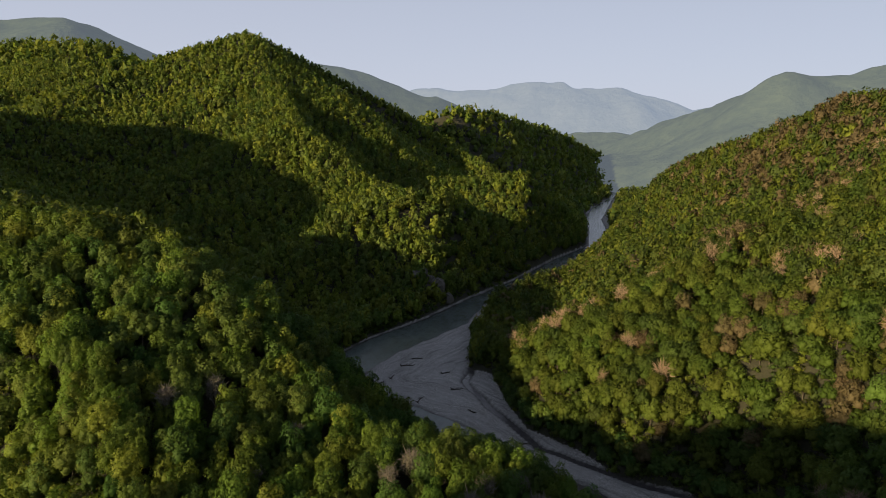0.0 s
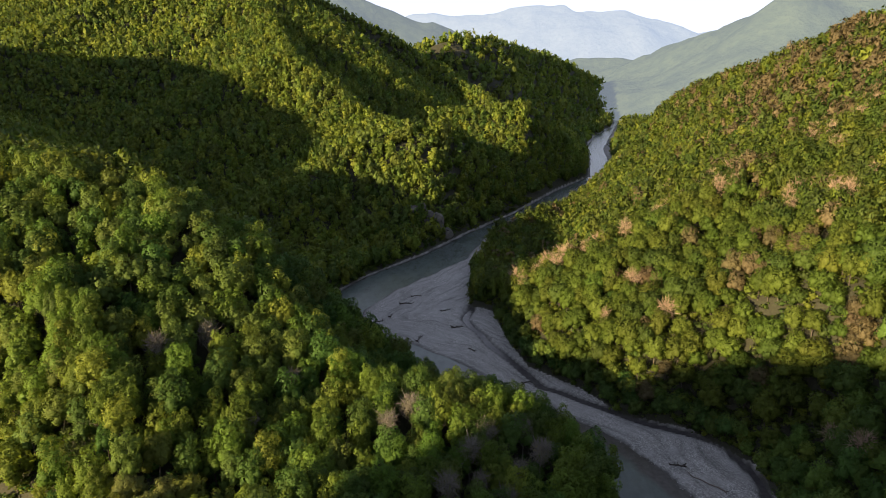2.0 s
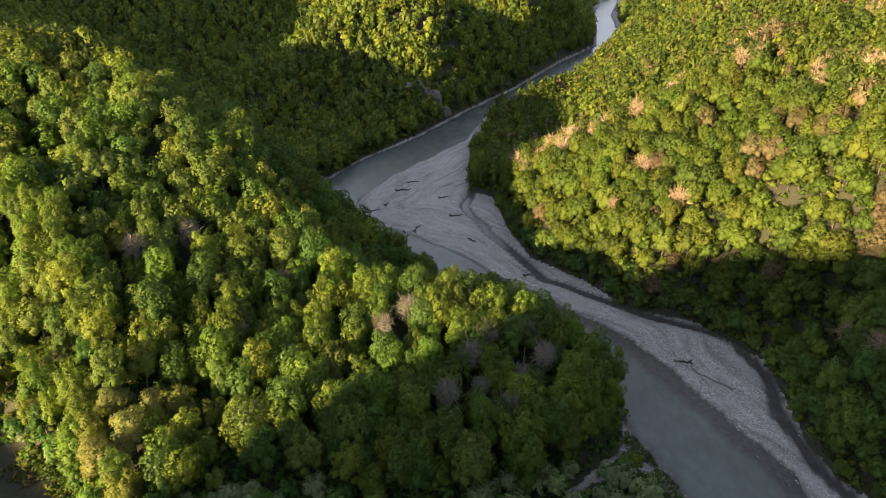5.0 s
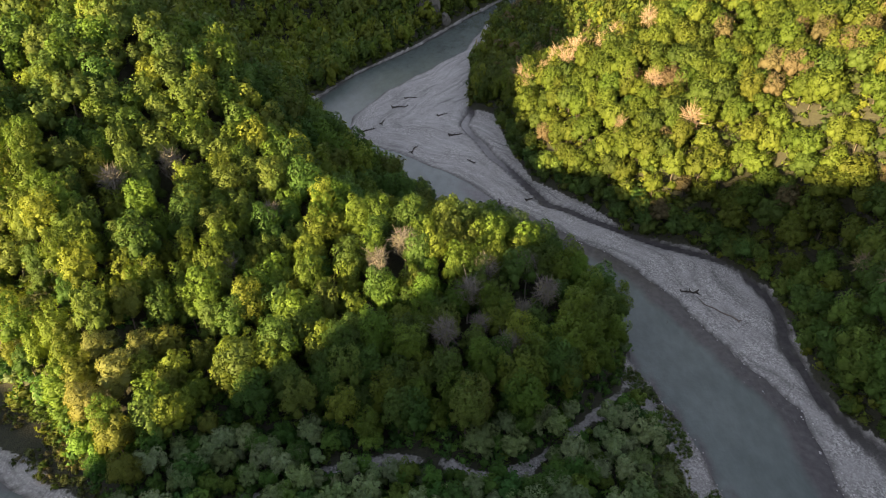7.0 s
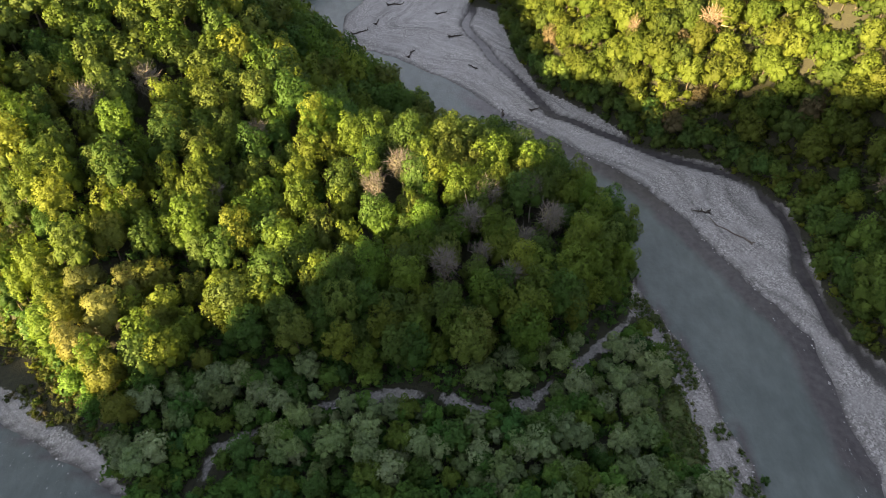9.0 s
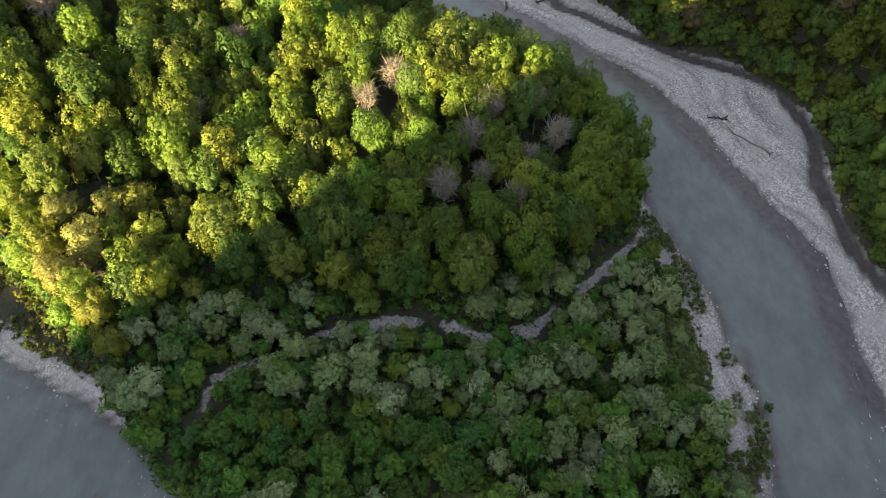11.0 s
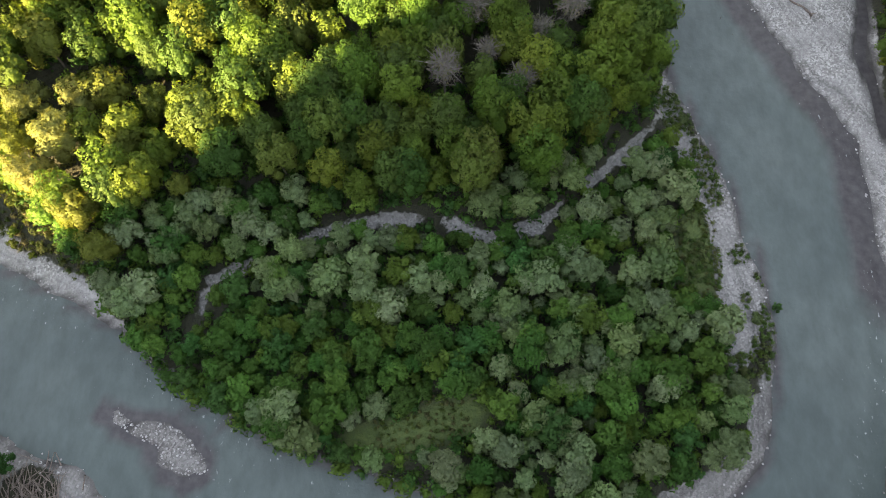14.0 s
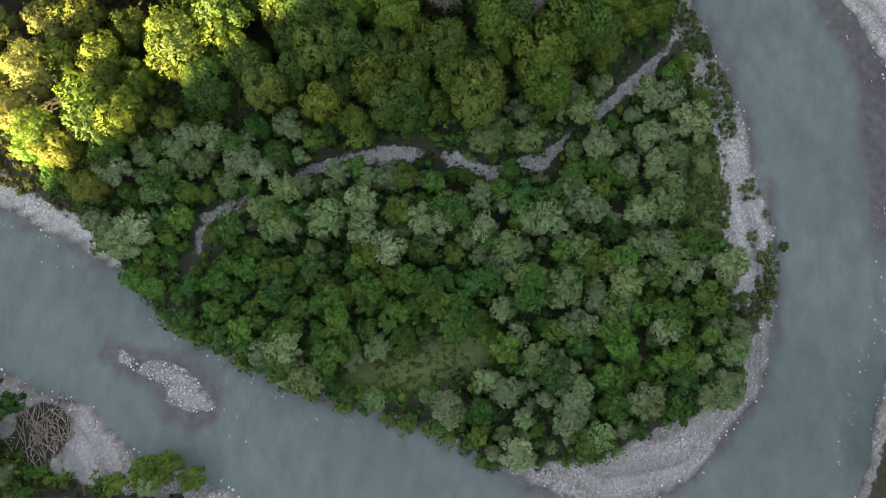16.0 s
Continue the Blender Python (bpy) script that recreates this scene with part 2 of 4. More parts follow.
SIDE_CHANNEL = [(1, 395), (-1, 372), (8, 348), (14, 334), (26, 310), (34, 293), (46, 286), (60, 275), (76, 264), (90, 259), (103, 249),
                (106, 230), (102, 206), (104, 186), (109, 170), (116, 152), (110, 128), (96, 110)]
# crests: x, y, height of the ground, slope on the left and on the right of its run
RIDGES = {
    "spur": [(46, 216, 1, .40, .5), (28, 222, 13, .28, .8), (0, 232, 17, .27, 1.0), (-28, 232, 19, .30, 1.25), (-46, 240, 22, .40, 1.4), (-60, 248, 29, .52, 1.4),
             (-80, 264, 40, .62, 1.4), (-107, 282, 64, .80, 1.25), (-134, 292, 77, .66, 1.0), (-170, 308, 88, .50, .75),
             (-230, 312, 92, .50, .7), (-330, 345, 122, .55, .6), (-480, 370, 162, .5, .5), (-620, 390, 218, .5, .5), (-780, 420, 258, .5, .5)],
    "knob": [(-150, 540, 45, .5, .8), (-120, 600, 64, .5, .8), (-80, 632, 79, .6, .8), (-25, 655, 82, .7, .85), (4, 688, 62, .8, .9), (24, 715, 34, .8, .9)],
    "knob_end": [(-60, 835, 84, .6, .6), (17, 855, 92, .6, .6), (45, 868, 95, .7, .6), (84, 885, 76, .8, .6), (117, 898, 56, .8, .6), (144, 905, 28, .8, .6)],
    "front": [(-384, 1084, 283, .62, .55), (-330, 1000, 232, 1.15, .5), (-275, 900, 190, 1.2, .5), (-228, 805, 152, 1.2, .5), (-178, 760, 130, 1.1, .5), (-138, 704, 99, .9, .5), (-80, 660, 80, .6, .5)],
    "shoulder": [(-384, 1084, 283, .6, 1.3), (-300, 1130, 258, .6, 1.6), (-199, 1180, 215, .6, 1.7), (-150, 1190, 193, .6, 1.7), (-87, 1160, 152, .6, 1.5), (-16, 1080, 110, .6, 1.2),
                 (27, 1000, 88, .6, .9), (60, 930, 66, .6, .8)],
    "west": [(-384, 1084, 283, .55, .6), (-480, 1030, 240, .5, .6), (-545, 850, 172, .5, .5), (-570, 720, 132, .5, .5), (-640, 560, 120, .5, .5)],
    "back": [(-1300, 1300, 330, .4, .4), (-1000, 1380, 296, .4, .4), (-830, 1420, 306, .4, .4), (-700, 1500, 250, .4, .4), (-560, 1600, 190, .4, .4)],
    "gorge": [(-170, 1500, 150, .5, 1.0), (-70, 1510, 203, .5, 1.0), (-2, 1600, 204, .5, 1.0), (70, 1750, 190, .5, 1.0), (155, 1900, 173, .5, 1.0),
              (233, 2050, 155, .5, .9), (355, 2250, 114, .5, .8), (428, 2400, 104, .5, .8), (505, 2590, 50, .5, .7)],
    "gorge_rib": [(70, 1750, 188, 1.2, .7), (112, 1735, 150, 1.2, .7), (160, 1720, 110, 1.2, .7), (210, 1700, 66, 1.2, .7), (240, 1690, 30, 1.2, .7)],
    "gorge_end": [(428, 2400, 102, .9, .6), (420, 2250, 66, .9, .6), (410, 2150, 40, .9, .6)],
    "east": [(225, 976, 70, .6, .6), (255, 865, 110, .6, .66), (278, 752, 142, .6, .72), (292, 640, 168, .6, .82), (305, 560, 180, .6, .81),
             (310, 450, 182, .6, .73), (330, 330, 185, .6, .68), (360, 180, 185, .6, .7), (380, 0, 185, .6, .75), (300, -200, 170, .6, .6)],
    "nose": [(22, 356, 6, .8, .8), (55, 352, 30, .8, .7), (105, 368, 60, .7, .6), (180, 400, 100, .6, .6)],
    "hind": [(300, -560, 225, .8, .8), (-18, -461, 220, .9, .9), (-165, -325, 210, .9, .9), (-282, -216, 196, 1.2, 1.2), (-306, -194, 184, 1.8, 1.8), (-325, -176, 174, 2.0, 2.0), (-333, -169, 157, 2.4, 2.4),
             (-339, -163.5, 138, 2.4, 2.4), (-345, -158, 104, 2.4, 2.4), (-351, -152, 84, 2.0, 2.0), (-359, -145, 75, 1.4, 1.4), (-364, -140, 84, .9, .9), (-371, -133, 97, .9, .9), (-407, -101, 96, .6, .6), (-480, -60, 110, .6, .6), (-560, -20, 185, .6, .6), (-600, 0, 212, .6, .6), (-660, 30, 212, .8, .8), (-690, 45, 236, 1., 1.),
             (-712, 56, 280, 1., 1.), (-790, 95, 308, .7, .7), (-833, 130, 336, .6, .6), (-921, 211, 346, .6, .6), (-968, 255, 322, .5, .5), (-1050, 330, 300, .45, .45), (-1250, 600, 350, .45, .45)],
}


# gullies that run down the sunny face of the spur
GULLIES = ([(-168, 270), (-137, 240), (-121, 230), (-108, 212), (-98, 196)], [(-99, 234), (-90, 214), (-82, 198), (-75, 178)], [(-152, 224), (-138, 205), (-120, 184)], [(-44, 226), (-38, 206), (-34, 190)])


def noise2(x, y, scale, seed):
    """Smooth value noise in -1 to 1."""
    lattice = np.random.RandomState(seed).rand(256, 256) * 2 - 1
    u, v = np.asarray(x) / scale, np.asarray(y) / scale
    i, j = np.floor(u).astype(int), np.floor(v).astype(int)
    fu, fv = u - i, v - j
    fu, fv = fu * fu * (3 - 2 * fu), fv * fv * (3 - 2 * fv)
    i0, i1, j0, j1 = i % 256, (i + 1) % 256, j % 256, (j + 1) % 256
    return (lattice[i0, j0] * (1 - fu) + lattice[i1, j0] * fu) * (1 - fv) + (lattice[i0, j1] * (1 - fu) + lattice[i1, j1] * fu) * fv


def line_distance(pts, x, y):
    """Least distance to a polyline."""
    best = np.full(np.shape(x), 1e9)
    for (ax, ay), (bx, by) in zip(pts[:-1], pts[1:]):
        dx, dy = bx - ax, by - ay
        s = np.clip(((x - ax) * dx + (y - ay) * dy) / (dx * dx + dy * dy), 0, 1)
        best = np.minimum(best, np.hypot(x - ax - s * dx, y - ay - s * dy))
    return best


def inside(poly, x, y):
    odd = np.zeros(np.shape(x), bool)
    for (ax, ay), (bx, by) in zip(poly, poly[1:] + poly[:1]):
        if ay != by:
            odd ^= ((ay > y) != (by > y)) & (x < (bx - ax) * (y - ay) / (by - ay) + ax)
    return odd


def signed(poly, x, y):
    """Distance to the outline of a polygon, below zero inside it."""
    d = line_distance(poly + poly[:1], x, y)
    return np.where(inside(poly, x, y), -d, d)


CORRIDOR = INNER_BANK + OUTER_BANK[::-1]
CHANNEL = WATER_INNER + WATER_OUTER[::-1]
ISLAND = [(-74.5, 110.5), (-67, 108.3), (-62, 107.6), (-57, 106.5), (-53, 102.5), (-51.5, 99.5), (-54.5, 96.8), (-58, 98.6), (-61, 100.8), (-61, 104), (-64.5, 105.6), (-69, 107)]


def river_level(y):
    return 0.006 * np.maximum(0, y - 150) + 0.006 * np.maximum(0, y - 1000)


def ridge_height(pts, x, y):
    best, dist = np.full(np.shape(x), -1e4), np.full(np.shape(x), 1e9)
    for (ax, ay, az, al, ar), (bx, by, bz, bl, br) in zip(pts[:-1], pts[1:]):
        dx, dy = bx - ax, by - ay
        s = np.clip(((x - ax) * dx + (y - ay) * dy) / (dx * dx + dy * dy), 0, 1)
        ox, oy = x - ax - s * dx, y - ay - s * dy
        d = np.hypot(ox, oy)
        side = np.clip((dx * oy - dy * ox) / (np.hypot(dx, dy) * np.maximum(d, 1e-6)) * 0.5 + 0.5, 0, 1)
        slope = (al + (bl - al) * s) * side + (ar + (br - ar) * s) * (1 - side)
        h = az + (bz - az) * s - slope * (np.sqrt(d * d + 144) - 12)
        best = np.maximum(best, h)
    return best


def height(x, y):
    """The ground's height, and the fields that go with it."""
    x, y = np.asarray(x, float), np.asarray(y, float)
    wx = x + 14 * noise2(x, y, 90, 3) + 4 * noise2(x, y, 31, 4)
    wy = y + 14 * noise2(x, y, 90, 5) + 4 * noise2(x, y, 31, 6)
    near = np.clip((np.hypot(x, y - 230) - 120) / 300, 0, 1) * np.clip((y + 40) / 120, 0, 1)
    ahead = np.clip((y + 40) / 120, 0, 1)
    wx, wy = x + (wx - x) * (0.25 + 0.75 * near) * ahead, y + (wy - y) * (0.25 + 0.75 * near) * ahead
    level = river_level(y)
    soft = 5.0
    total = np.exp(np.zeros_like(x))
    for pts in RIDGES.values():
        total = total + np.exp(np.clip((ridge_height(pts, wx, wy) - level - 1.2) / soft, -40, 120))
    rise = soft * np.log(total)
    rough = np.clip(rise / 30, 0, 1) * ahead
    rise = rise + rough * (3.5 * noise2(x, y, 70, 7) * (0.5 + near) + 1.6 * noise2(x, y, 23, 8) + 4 * near * (noise2(x, y, 160, 9) - 0.6))
    for line in GULLIES:
        rise = rise - 8.0 * np.exp(-(line_distance(line, x, y) / 6.5) ** 2) * np.clip(rise / 22, 0, 1)
    edge = signed(CORRIDOR, x, y)
    bank = np.maximum(edge, 0)
    rise = np.minimum(rise, 0.3 + 0.95 * bank + 0.008 * bank * bank) + 0.5 * np.clip(bank / 6, 0, 1) * (1 + noise2(x, y, 9, 10))
    wet = signed(CHANNEL, x, y) + 1.1 * noise2(x, y, 11, 11) + 0.5 * noise2(x, y, 4.3, 12)
    bed = np.where(wet > 0, np.minimum(0.09 * wet, 0.5 + 0.012 * wet) + 0.10 * noise2(x, y, 7, 13), 0.11 * wet)
    bed = np.maximum(bed, -1.4)
    isl = signed(ISLAND, x, y) + 1.3 * noise2(x, y, 3.4, 14) + 0.7 * noise2(x, y, 1.7, 15)
    bed = np.maximum(bed, -0.02 - 0.11 * np.maximum(isl, -3))
    side = line_distance(SIDE_CHANNEL, x + 1.5 * noise2(x, y, 13, 16), y + 1.5 * noise2(x, y, 13, 17))
    bed = bed + (-0.25 - bed) * np.exp(-(side / np.where(y > 255, 3.0, 2.3)) ** 4) * np.clip(wet / 2, 0, 1) * np.clip((y - 165) / 20, 0, 1)
    blend = np.clip(edge / 2.5 + 0.5, 0, 1)
    z = level + bed * (1 - blend) + (rise + 0.45) * blend
    return z, edge, np.where(isl < 0.6, np.maximum(wet, -isl), wet), side


def spaced(*stretches):
    """Coordinates along an axis: from, to, step, step by step."""
    out = []
    for a, b, step in stretches:
        n = max(1, round((b - a) / step))
        out += [a + (b - a) * k / n for k in range(n)]
    return np.array(out + [stretches[-1][1]])


def sheet(name, xs, ys, z, mat, fields=()):
    nx, ny = len(xs), len(ys)
    gx, gy = np.meshgrid(xs, ys)
    co = np.stack([gx, gy, z], -1).reshape(-1, 3)
    k = (np.arange(ny - 1)[:, None] * nx + np.arange(nx - 1)[None]).ravel()
    quads = np.stack([k, k + 1, k + nx + 1, k + nx], 1)
    me = fast_mesh(name, co, quads, mat, True)
    for key, values in fields:
        me.attributes.new(key, "FLOAT", "POINT").data.foreach_set("value", np.asarray(values, np.float32).ravel())
    return me


def fast_mesh(name, co, faces, mat, smooth, tint=None, normals=None):
    me = bpy.data.meshes.new(name)
    co, faces = np.asarray(co, np.float32), np.asarray(faces, np.int32)
    n, sides = faces.shape
    me.vertices.add(len(co))
    me.vertices.foreach_set("co", co.ravel())
    me.loops.add(n * sides)
    me.loops.foreach_set("vertex_index", faces.ravel())
    me.polygons.add(n)
    me.polygons.foreach_set("loop_start", np.arange(0, n * sides, sides, dtype=np.int32))
    flags = np.broadcast_to(np.asarray(smooth, bool), (n,)).copy()
    me.polygons.foreach_set("use_smooth", flags)
    me.update(calc_edges=True)
    if tint is not None:
        full = np.ones((len(co), 4), np.float32)
        full[:, :3] = tint
        me.attributes.new("tint", "FLOAT_COLOR", "POINT").data.foreach_set("color", full.ravel())
    if normals is not None:
        me.attributes.new("custom_normal", "FLOAT_VECTOR", "POINT").data.foreach_set("vector", np.asarray(normals, np.float32).ravel())
    me.materials.append(mat)
    return me


# ---- ground and water ----
GX = spaced((-3200, -1300, 90), (-1300, -600, 28), (-600, -190, 8), (-190, -72, 3.2), (-72, 122, 1.7), (122, 190, 3.2), (190, 420, 6), (420, 1200, 28), (1200, 3200, 90))
GY = spaced((-1400, -500, 40), (-500, 40, 14), (40, 80, 4), (80, 400, 1.8), (400, 700, 5), (700, 1250, 10), (1250, 2300, 20), (2300, 4900, 130))
gx, gy = np.meshgrid(GX, GY)
gz, g_edge, g_wet, g_side = height(gx, gy)


def smoothstep(a, b, v):
    s = np.clip((v - a) / (b - a), 0, 1)
    return s * s * (3 - 2 * s)


# gravel shows in the corridor, along the old side arm on the flat, and on the beaches
OLD_ARM = [(-58, 131), (-55, 140), (-40, 148), (-31, 152), (-22, 155), (-6, 156.5), (4, 153), (9, 152), (19, 156), (30, 166), (38, 173), (47, 183), (50, 190)]
MEADOW = [(-24, 108), (-12, 112), (2, 116.5), (9, 115), (5, 109), (-10, 103), (-22, 104)]
STRIP = [(54, 165), (50, 152), (50.5, 142), (57.5, 140), (59.5, 147), (57.5, 161)]
SAND = [(48, 191), (53, 189), (58, 177), (64, 165), (67, 157), (69, 150), (69, 142), (67, 134.5), (65, 128), (61, 124), (58, 126.5), (61, 131), (60.5, 137), (58.5, 142.5), (60, 147), (58, 161), (53, 169.6)]


def arm_hidden(x, y):
    """Where crowns close over the old side arm."""
    return ((x > -48) & (x < -37)) | ((x > 10) & (x < 13)) | ((x > 24) & (x < 29))


arm = line_distance(OLD_ARM, gx, gy)
beach = np.where((gx < -60) & (gy > 118), 6.0, np.where((gx > 40) & (gx < 75) & (gy > 119) & (gy < 192), np.where(signed(SAND, gx, gy) < 1.0, 40.0, 1.2), np.where((gx < 13) & (gx > -73) & (gy > 91 - 0.42 * gx) & (gy < 130), 0.6, 400.0)))
bar = np.maximum(smoothstep(1.5, -1.5, g_edge), smoothstep(0.8, -1.2, signed(SAND, gx, gy) + 1.2 * noise2(gx, gy, 5, 43))) * smoothstep(beach + 2.5, beach - 2.5, g_wet + 2.0 * noise2(gx, gy, 8, 41))
gravel = np.maximum(bar, 0.64 * np.where(arm_hidden(gx, gy), 0.5, 1.0) * smoothstep(3.0, 1.0, arm + 1.6 * noise2(gx, gy, 6, 42) ))
gravel = gravel * (1 - 0.9 * smoothstep(9, 4, np.hypot(gx + 87, gy - 93)))
grass = np.maximum(smoothstep(2, -2, signed(MEADOW, gx, gy)), smoothstep(2, -2, signed(STRIP, gx, gy)))
wetness = np.maximum(smoothstep(1.2, 0.0, g_wet), smoothstep(3.2, 2.0, g_side) * smoothstep(140, 175, gy))
wetness = np.maximum(wetness, np.maximum(0.22 * smoothstep(4, 2, arm), 0.22 * ((gx > 40) & (gx < 76) & (gy < 192))))
wetness = np.maximum(wetness, 0.38 * smoothstep(130, 116, gy))
ground = new("ground", sheet("ground", GX, GY, gz, GROUND, (("gravel", gravel), ("grass", grass), ("wet", wetness), ("flow", g_wet + 9 * noise2(gx, gy, 46, 44) + 3 * noise2(gx, gy, 17, 45)))))
tagged(ground, "wooded valley ground with pale gravel bars along the river", "ground", kind="structure")

WX = spaced((-260, -120, 8), (-120, 130, 4), (130, 700, 12))
WY = spaced((30, 420, 4), (420, 800, 8), (800, 2800, 25))
wx, wy = np.meshgrid(WX, WY)
w_in = signed(CHANNEL, wx, wy)
w_right = line_distance(WATER_OUTER, wx, wy)
w_left = line_distance(WATER_INNER, wx, wy)
shallow = np.maximum(smoothstep(13, 3, w_right) * smoothstep(120, 150, wy) * smoothstep(330, 290, wy), 0.8 * smoothstep(5, 0, w_left))
shallow = np.maximum(shallow, smoothstep(6.5, 0.5, signed(ISLAND, wx, wy)))
shallow = np.maximum(shallow, 1.3 * smoothstep(7, 4, line_distance(SIDE_CHANNEL, wx, wy)) * (w_in > 2))
# quick broken water along the cut bank, off the island and by the reef
riffle = np.zeros_like(wx)
for path, wide in (([(-110, 140), (-95, 134), (-82, 128)], 7), ([(-72, 122), (-58, 113), (-40, 104), (-20, 98)], 5), ([(-52, 100), (-44, 93)], 6), ([(95, 150), (92, 128), (86, 110), (80, 92)], 6), ([(84, 196), (95, 178)], 5)):
    riffle = np.maximum(riffle, smoothstep(wide, 0.5, line_distance(path, wx, wy)))
w_z = river_level(wy) - 0.02
water = new("river_water", sheet("river_water", WX, WY, w_z, WATER, (("shallow", shallow), ("riffle", riffle))))
tagged(water, "turbid grey-green river water winding round a wooded bend", "river", kind="structure")


# ---- trees ----
def icosphere(level):
    f = (1 + 5 ** 0.5) / 2
    v = [(-1, f, 0), (1, f, 0), (-1, -f, 0), (1, -f, 0), (0, -1, f), (0, 1, f), (0, -1, -f), (0, 1, -f), (f, 0, -1), (f, 0, 1), (-f, 0, -1), (-f, 0, 1)]
    v = [Vector(p).normalized() for p in v]
    t = [(0, 11, 5), (0, 5, 1), (0, 1, 7), (0, 7, 10), (0, 10, 11), (1, 5, 9), (5, 11, 4), (11, 10, 2), (10, 7, 6), (7, 1, 8),
         (3, 9, 4), (3, 4, 2), (3, 2, 6), (3, 6, 8), (3, 8, 9), (4, 9, 5), (2, 4, 11), (6, 2, 10), (8, 6, 7), (9, 8, 1)]
    for _ in range(level):
        seen, out = {}, []

        def mid(a, b):
            key = (min(a, b), max(a, b))
            if key not in seen:
                seen[key] = len(v)
                v.append(((v[a] + v[b]) / 2).normalized())
            return seen[key]

        for a, b, c in t:
            ab, bc, ca = mid(a, b), mid(b, c), mid(c, a)
            out += [(a, ab, ca), (b, bc, ab), (c, ca, bc), (ab, bc, ca)]
        t = out
    return np.array([tuple(p) for p in v]), np.array(t)


ICO = [icosphere(0), icosphere(1), icosphere(2)]


def unit(v):
    return v / np.maximum(np.linalg.norm(v, axis=-1, keepdims=True), 1e-6)


def crown_lobes(rng, count, high, spread=0.66, small=0.26, large=0.42, core=0.58):
    """Centres and radii of the leafy masses that make up a crown of radius 1: a core and clumps all round it, uneven."""
    lobes = [((0, 0, -0.05 * high), core)]
    for k in range(count):
        a = 2.4 * k + rng.rand() * 0.9
        up = -0.55 + 1.45 * (k + rng.rand()) / count
        ring = spread * math.sqrt(max(0.05, 1 - 0.92 * max(0, up) ** 2)) * (0.72 + 0.5 * rng.rand())
        lobes.append(((math.cos(a) * ring, math.sin(a) * ring, up * high * (0.72 + 0.22 * rng.rand())), small + (large - small) * rng.rand()))
    return np.array([p for p, _ in lobes]), np.array([q for _, q in lobes])


def leaf_cards(rng, centres, radii, count, size, squash=1.0, stray=0.45, high=1.0, loose=0.42):
    """Leafy sprays: small tilted leaf shapes over the outside of the lobes, none deep inside a neighbour. They are shaded by the
    rounded mass that they belong to."""
    weight = radii ** 2 / (radii ** 2).sum()
    which = rng.choice(len(radii), count * 3, p=weight)
    d = rng.normal(size=(count * 3, 3))
    d[:, 2] = d[:, 2] * 0.95 + 0.28
    d = unit(d)
    p = centres[which] + d * (1, 1, squash) * (radii[which] * (0.98 - 0.43 * loose + loose * rng.rand(count * 3) ** 1.5))[:, None]
    gap = np.linalg.norm((p[:, None] - centres[None]) / (1, 1, squash), axis=2) / radii[None]
    gap[np.arange(len(p)), which] = 9
    keep = np.where(gap.min(1) > 0.86)[0][:count]
    p, d = p[keep], d[keep]
    n = len(p)
    round_off = unit(0.75 * d + 0.75 * unit(p / (1, 1, high)) + (0, 0, 0.12))
    nor = unit(round_off + rng.normal(size=(n, 3)) * stray)
    tan = unit(np.cross(nor, rng.normal(size=(n, 3))))
    bit = np.cross(nor, tan)
    s = (size * (0.55 + 0.9 * rng.rand(n)))[:, None]
    a = p + tan * s * 0.85 + nor * s * 0.3 * rng.rand(n, 1)
    b = p - tan * s * 0.4 + bit * s * (0.35 + 0.3 * rng.rand(n, 1))
    c = p - tan * s * 0.4 - bit * s * (0.35 + 0.3 * rng.rand(n, 1)) - nor * s * 0.2
    flip = (np.cross(b - a, c - a) * round_off).sum(1) < 0
    b[flip], c[flip] = c[flip], b[flip].copy()
    shade = unit(round_off + rng.normal(size=(n, 3)) * 0.18)
    return np.stack([a, b, c], 1).reshape(-1, 3), np.arange(n * 3).reshape(-1, 3), np.repeat(shade, 3, 0)


def merge(pieces):
    """Joins meshes given as vertices, triangles and, for foliage, normals."""
    out, base = [[] for _ in pieces[0]], 0
    for piece in pieces:
        for k, values in enumerate(piece):
            out[k].append(values + base if k == 1 else values)
        base += len(piece[0])
    return tuple(np.concatenate(k) for k in out)


def lumps(rng, centres, radii, level, squash=0.9, shrink=1.0, jag=0.12):
    v0, f0 = ICO[level]
    return [(c + v0 * (1, 1, squash) * q * shrink * (1 + jag * rng.normal(size=(len(v0), 1))), f0, unit(0.7 * v0 + 0.5 * unit(c + v0 * q))) for c, q in zip(centres, radii)]


def crown_shape(seed, lobes, cards, size, high=1.15, squash=1.0, solid=6, spread=0.66, stray=0.45, small=0.26, large=0.42, loose=0.42, inner=0.84):
    """A crown of radius 1: a few dark inner masses under many leafy sprays."""
    rng = np.random.RandomState(seed)
    c, q = crown_lobes(rng, lobes, high, spread, small, large)
    return merge([leaf_cards(rng, c, q, cards, size, squash, stray, high, loose), *lumps(rng, c[:solid], q[:solid], 0, squash, inner, 0.10)])


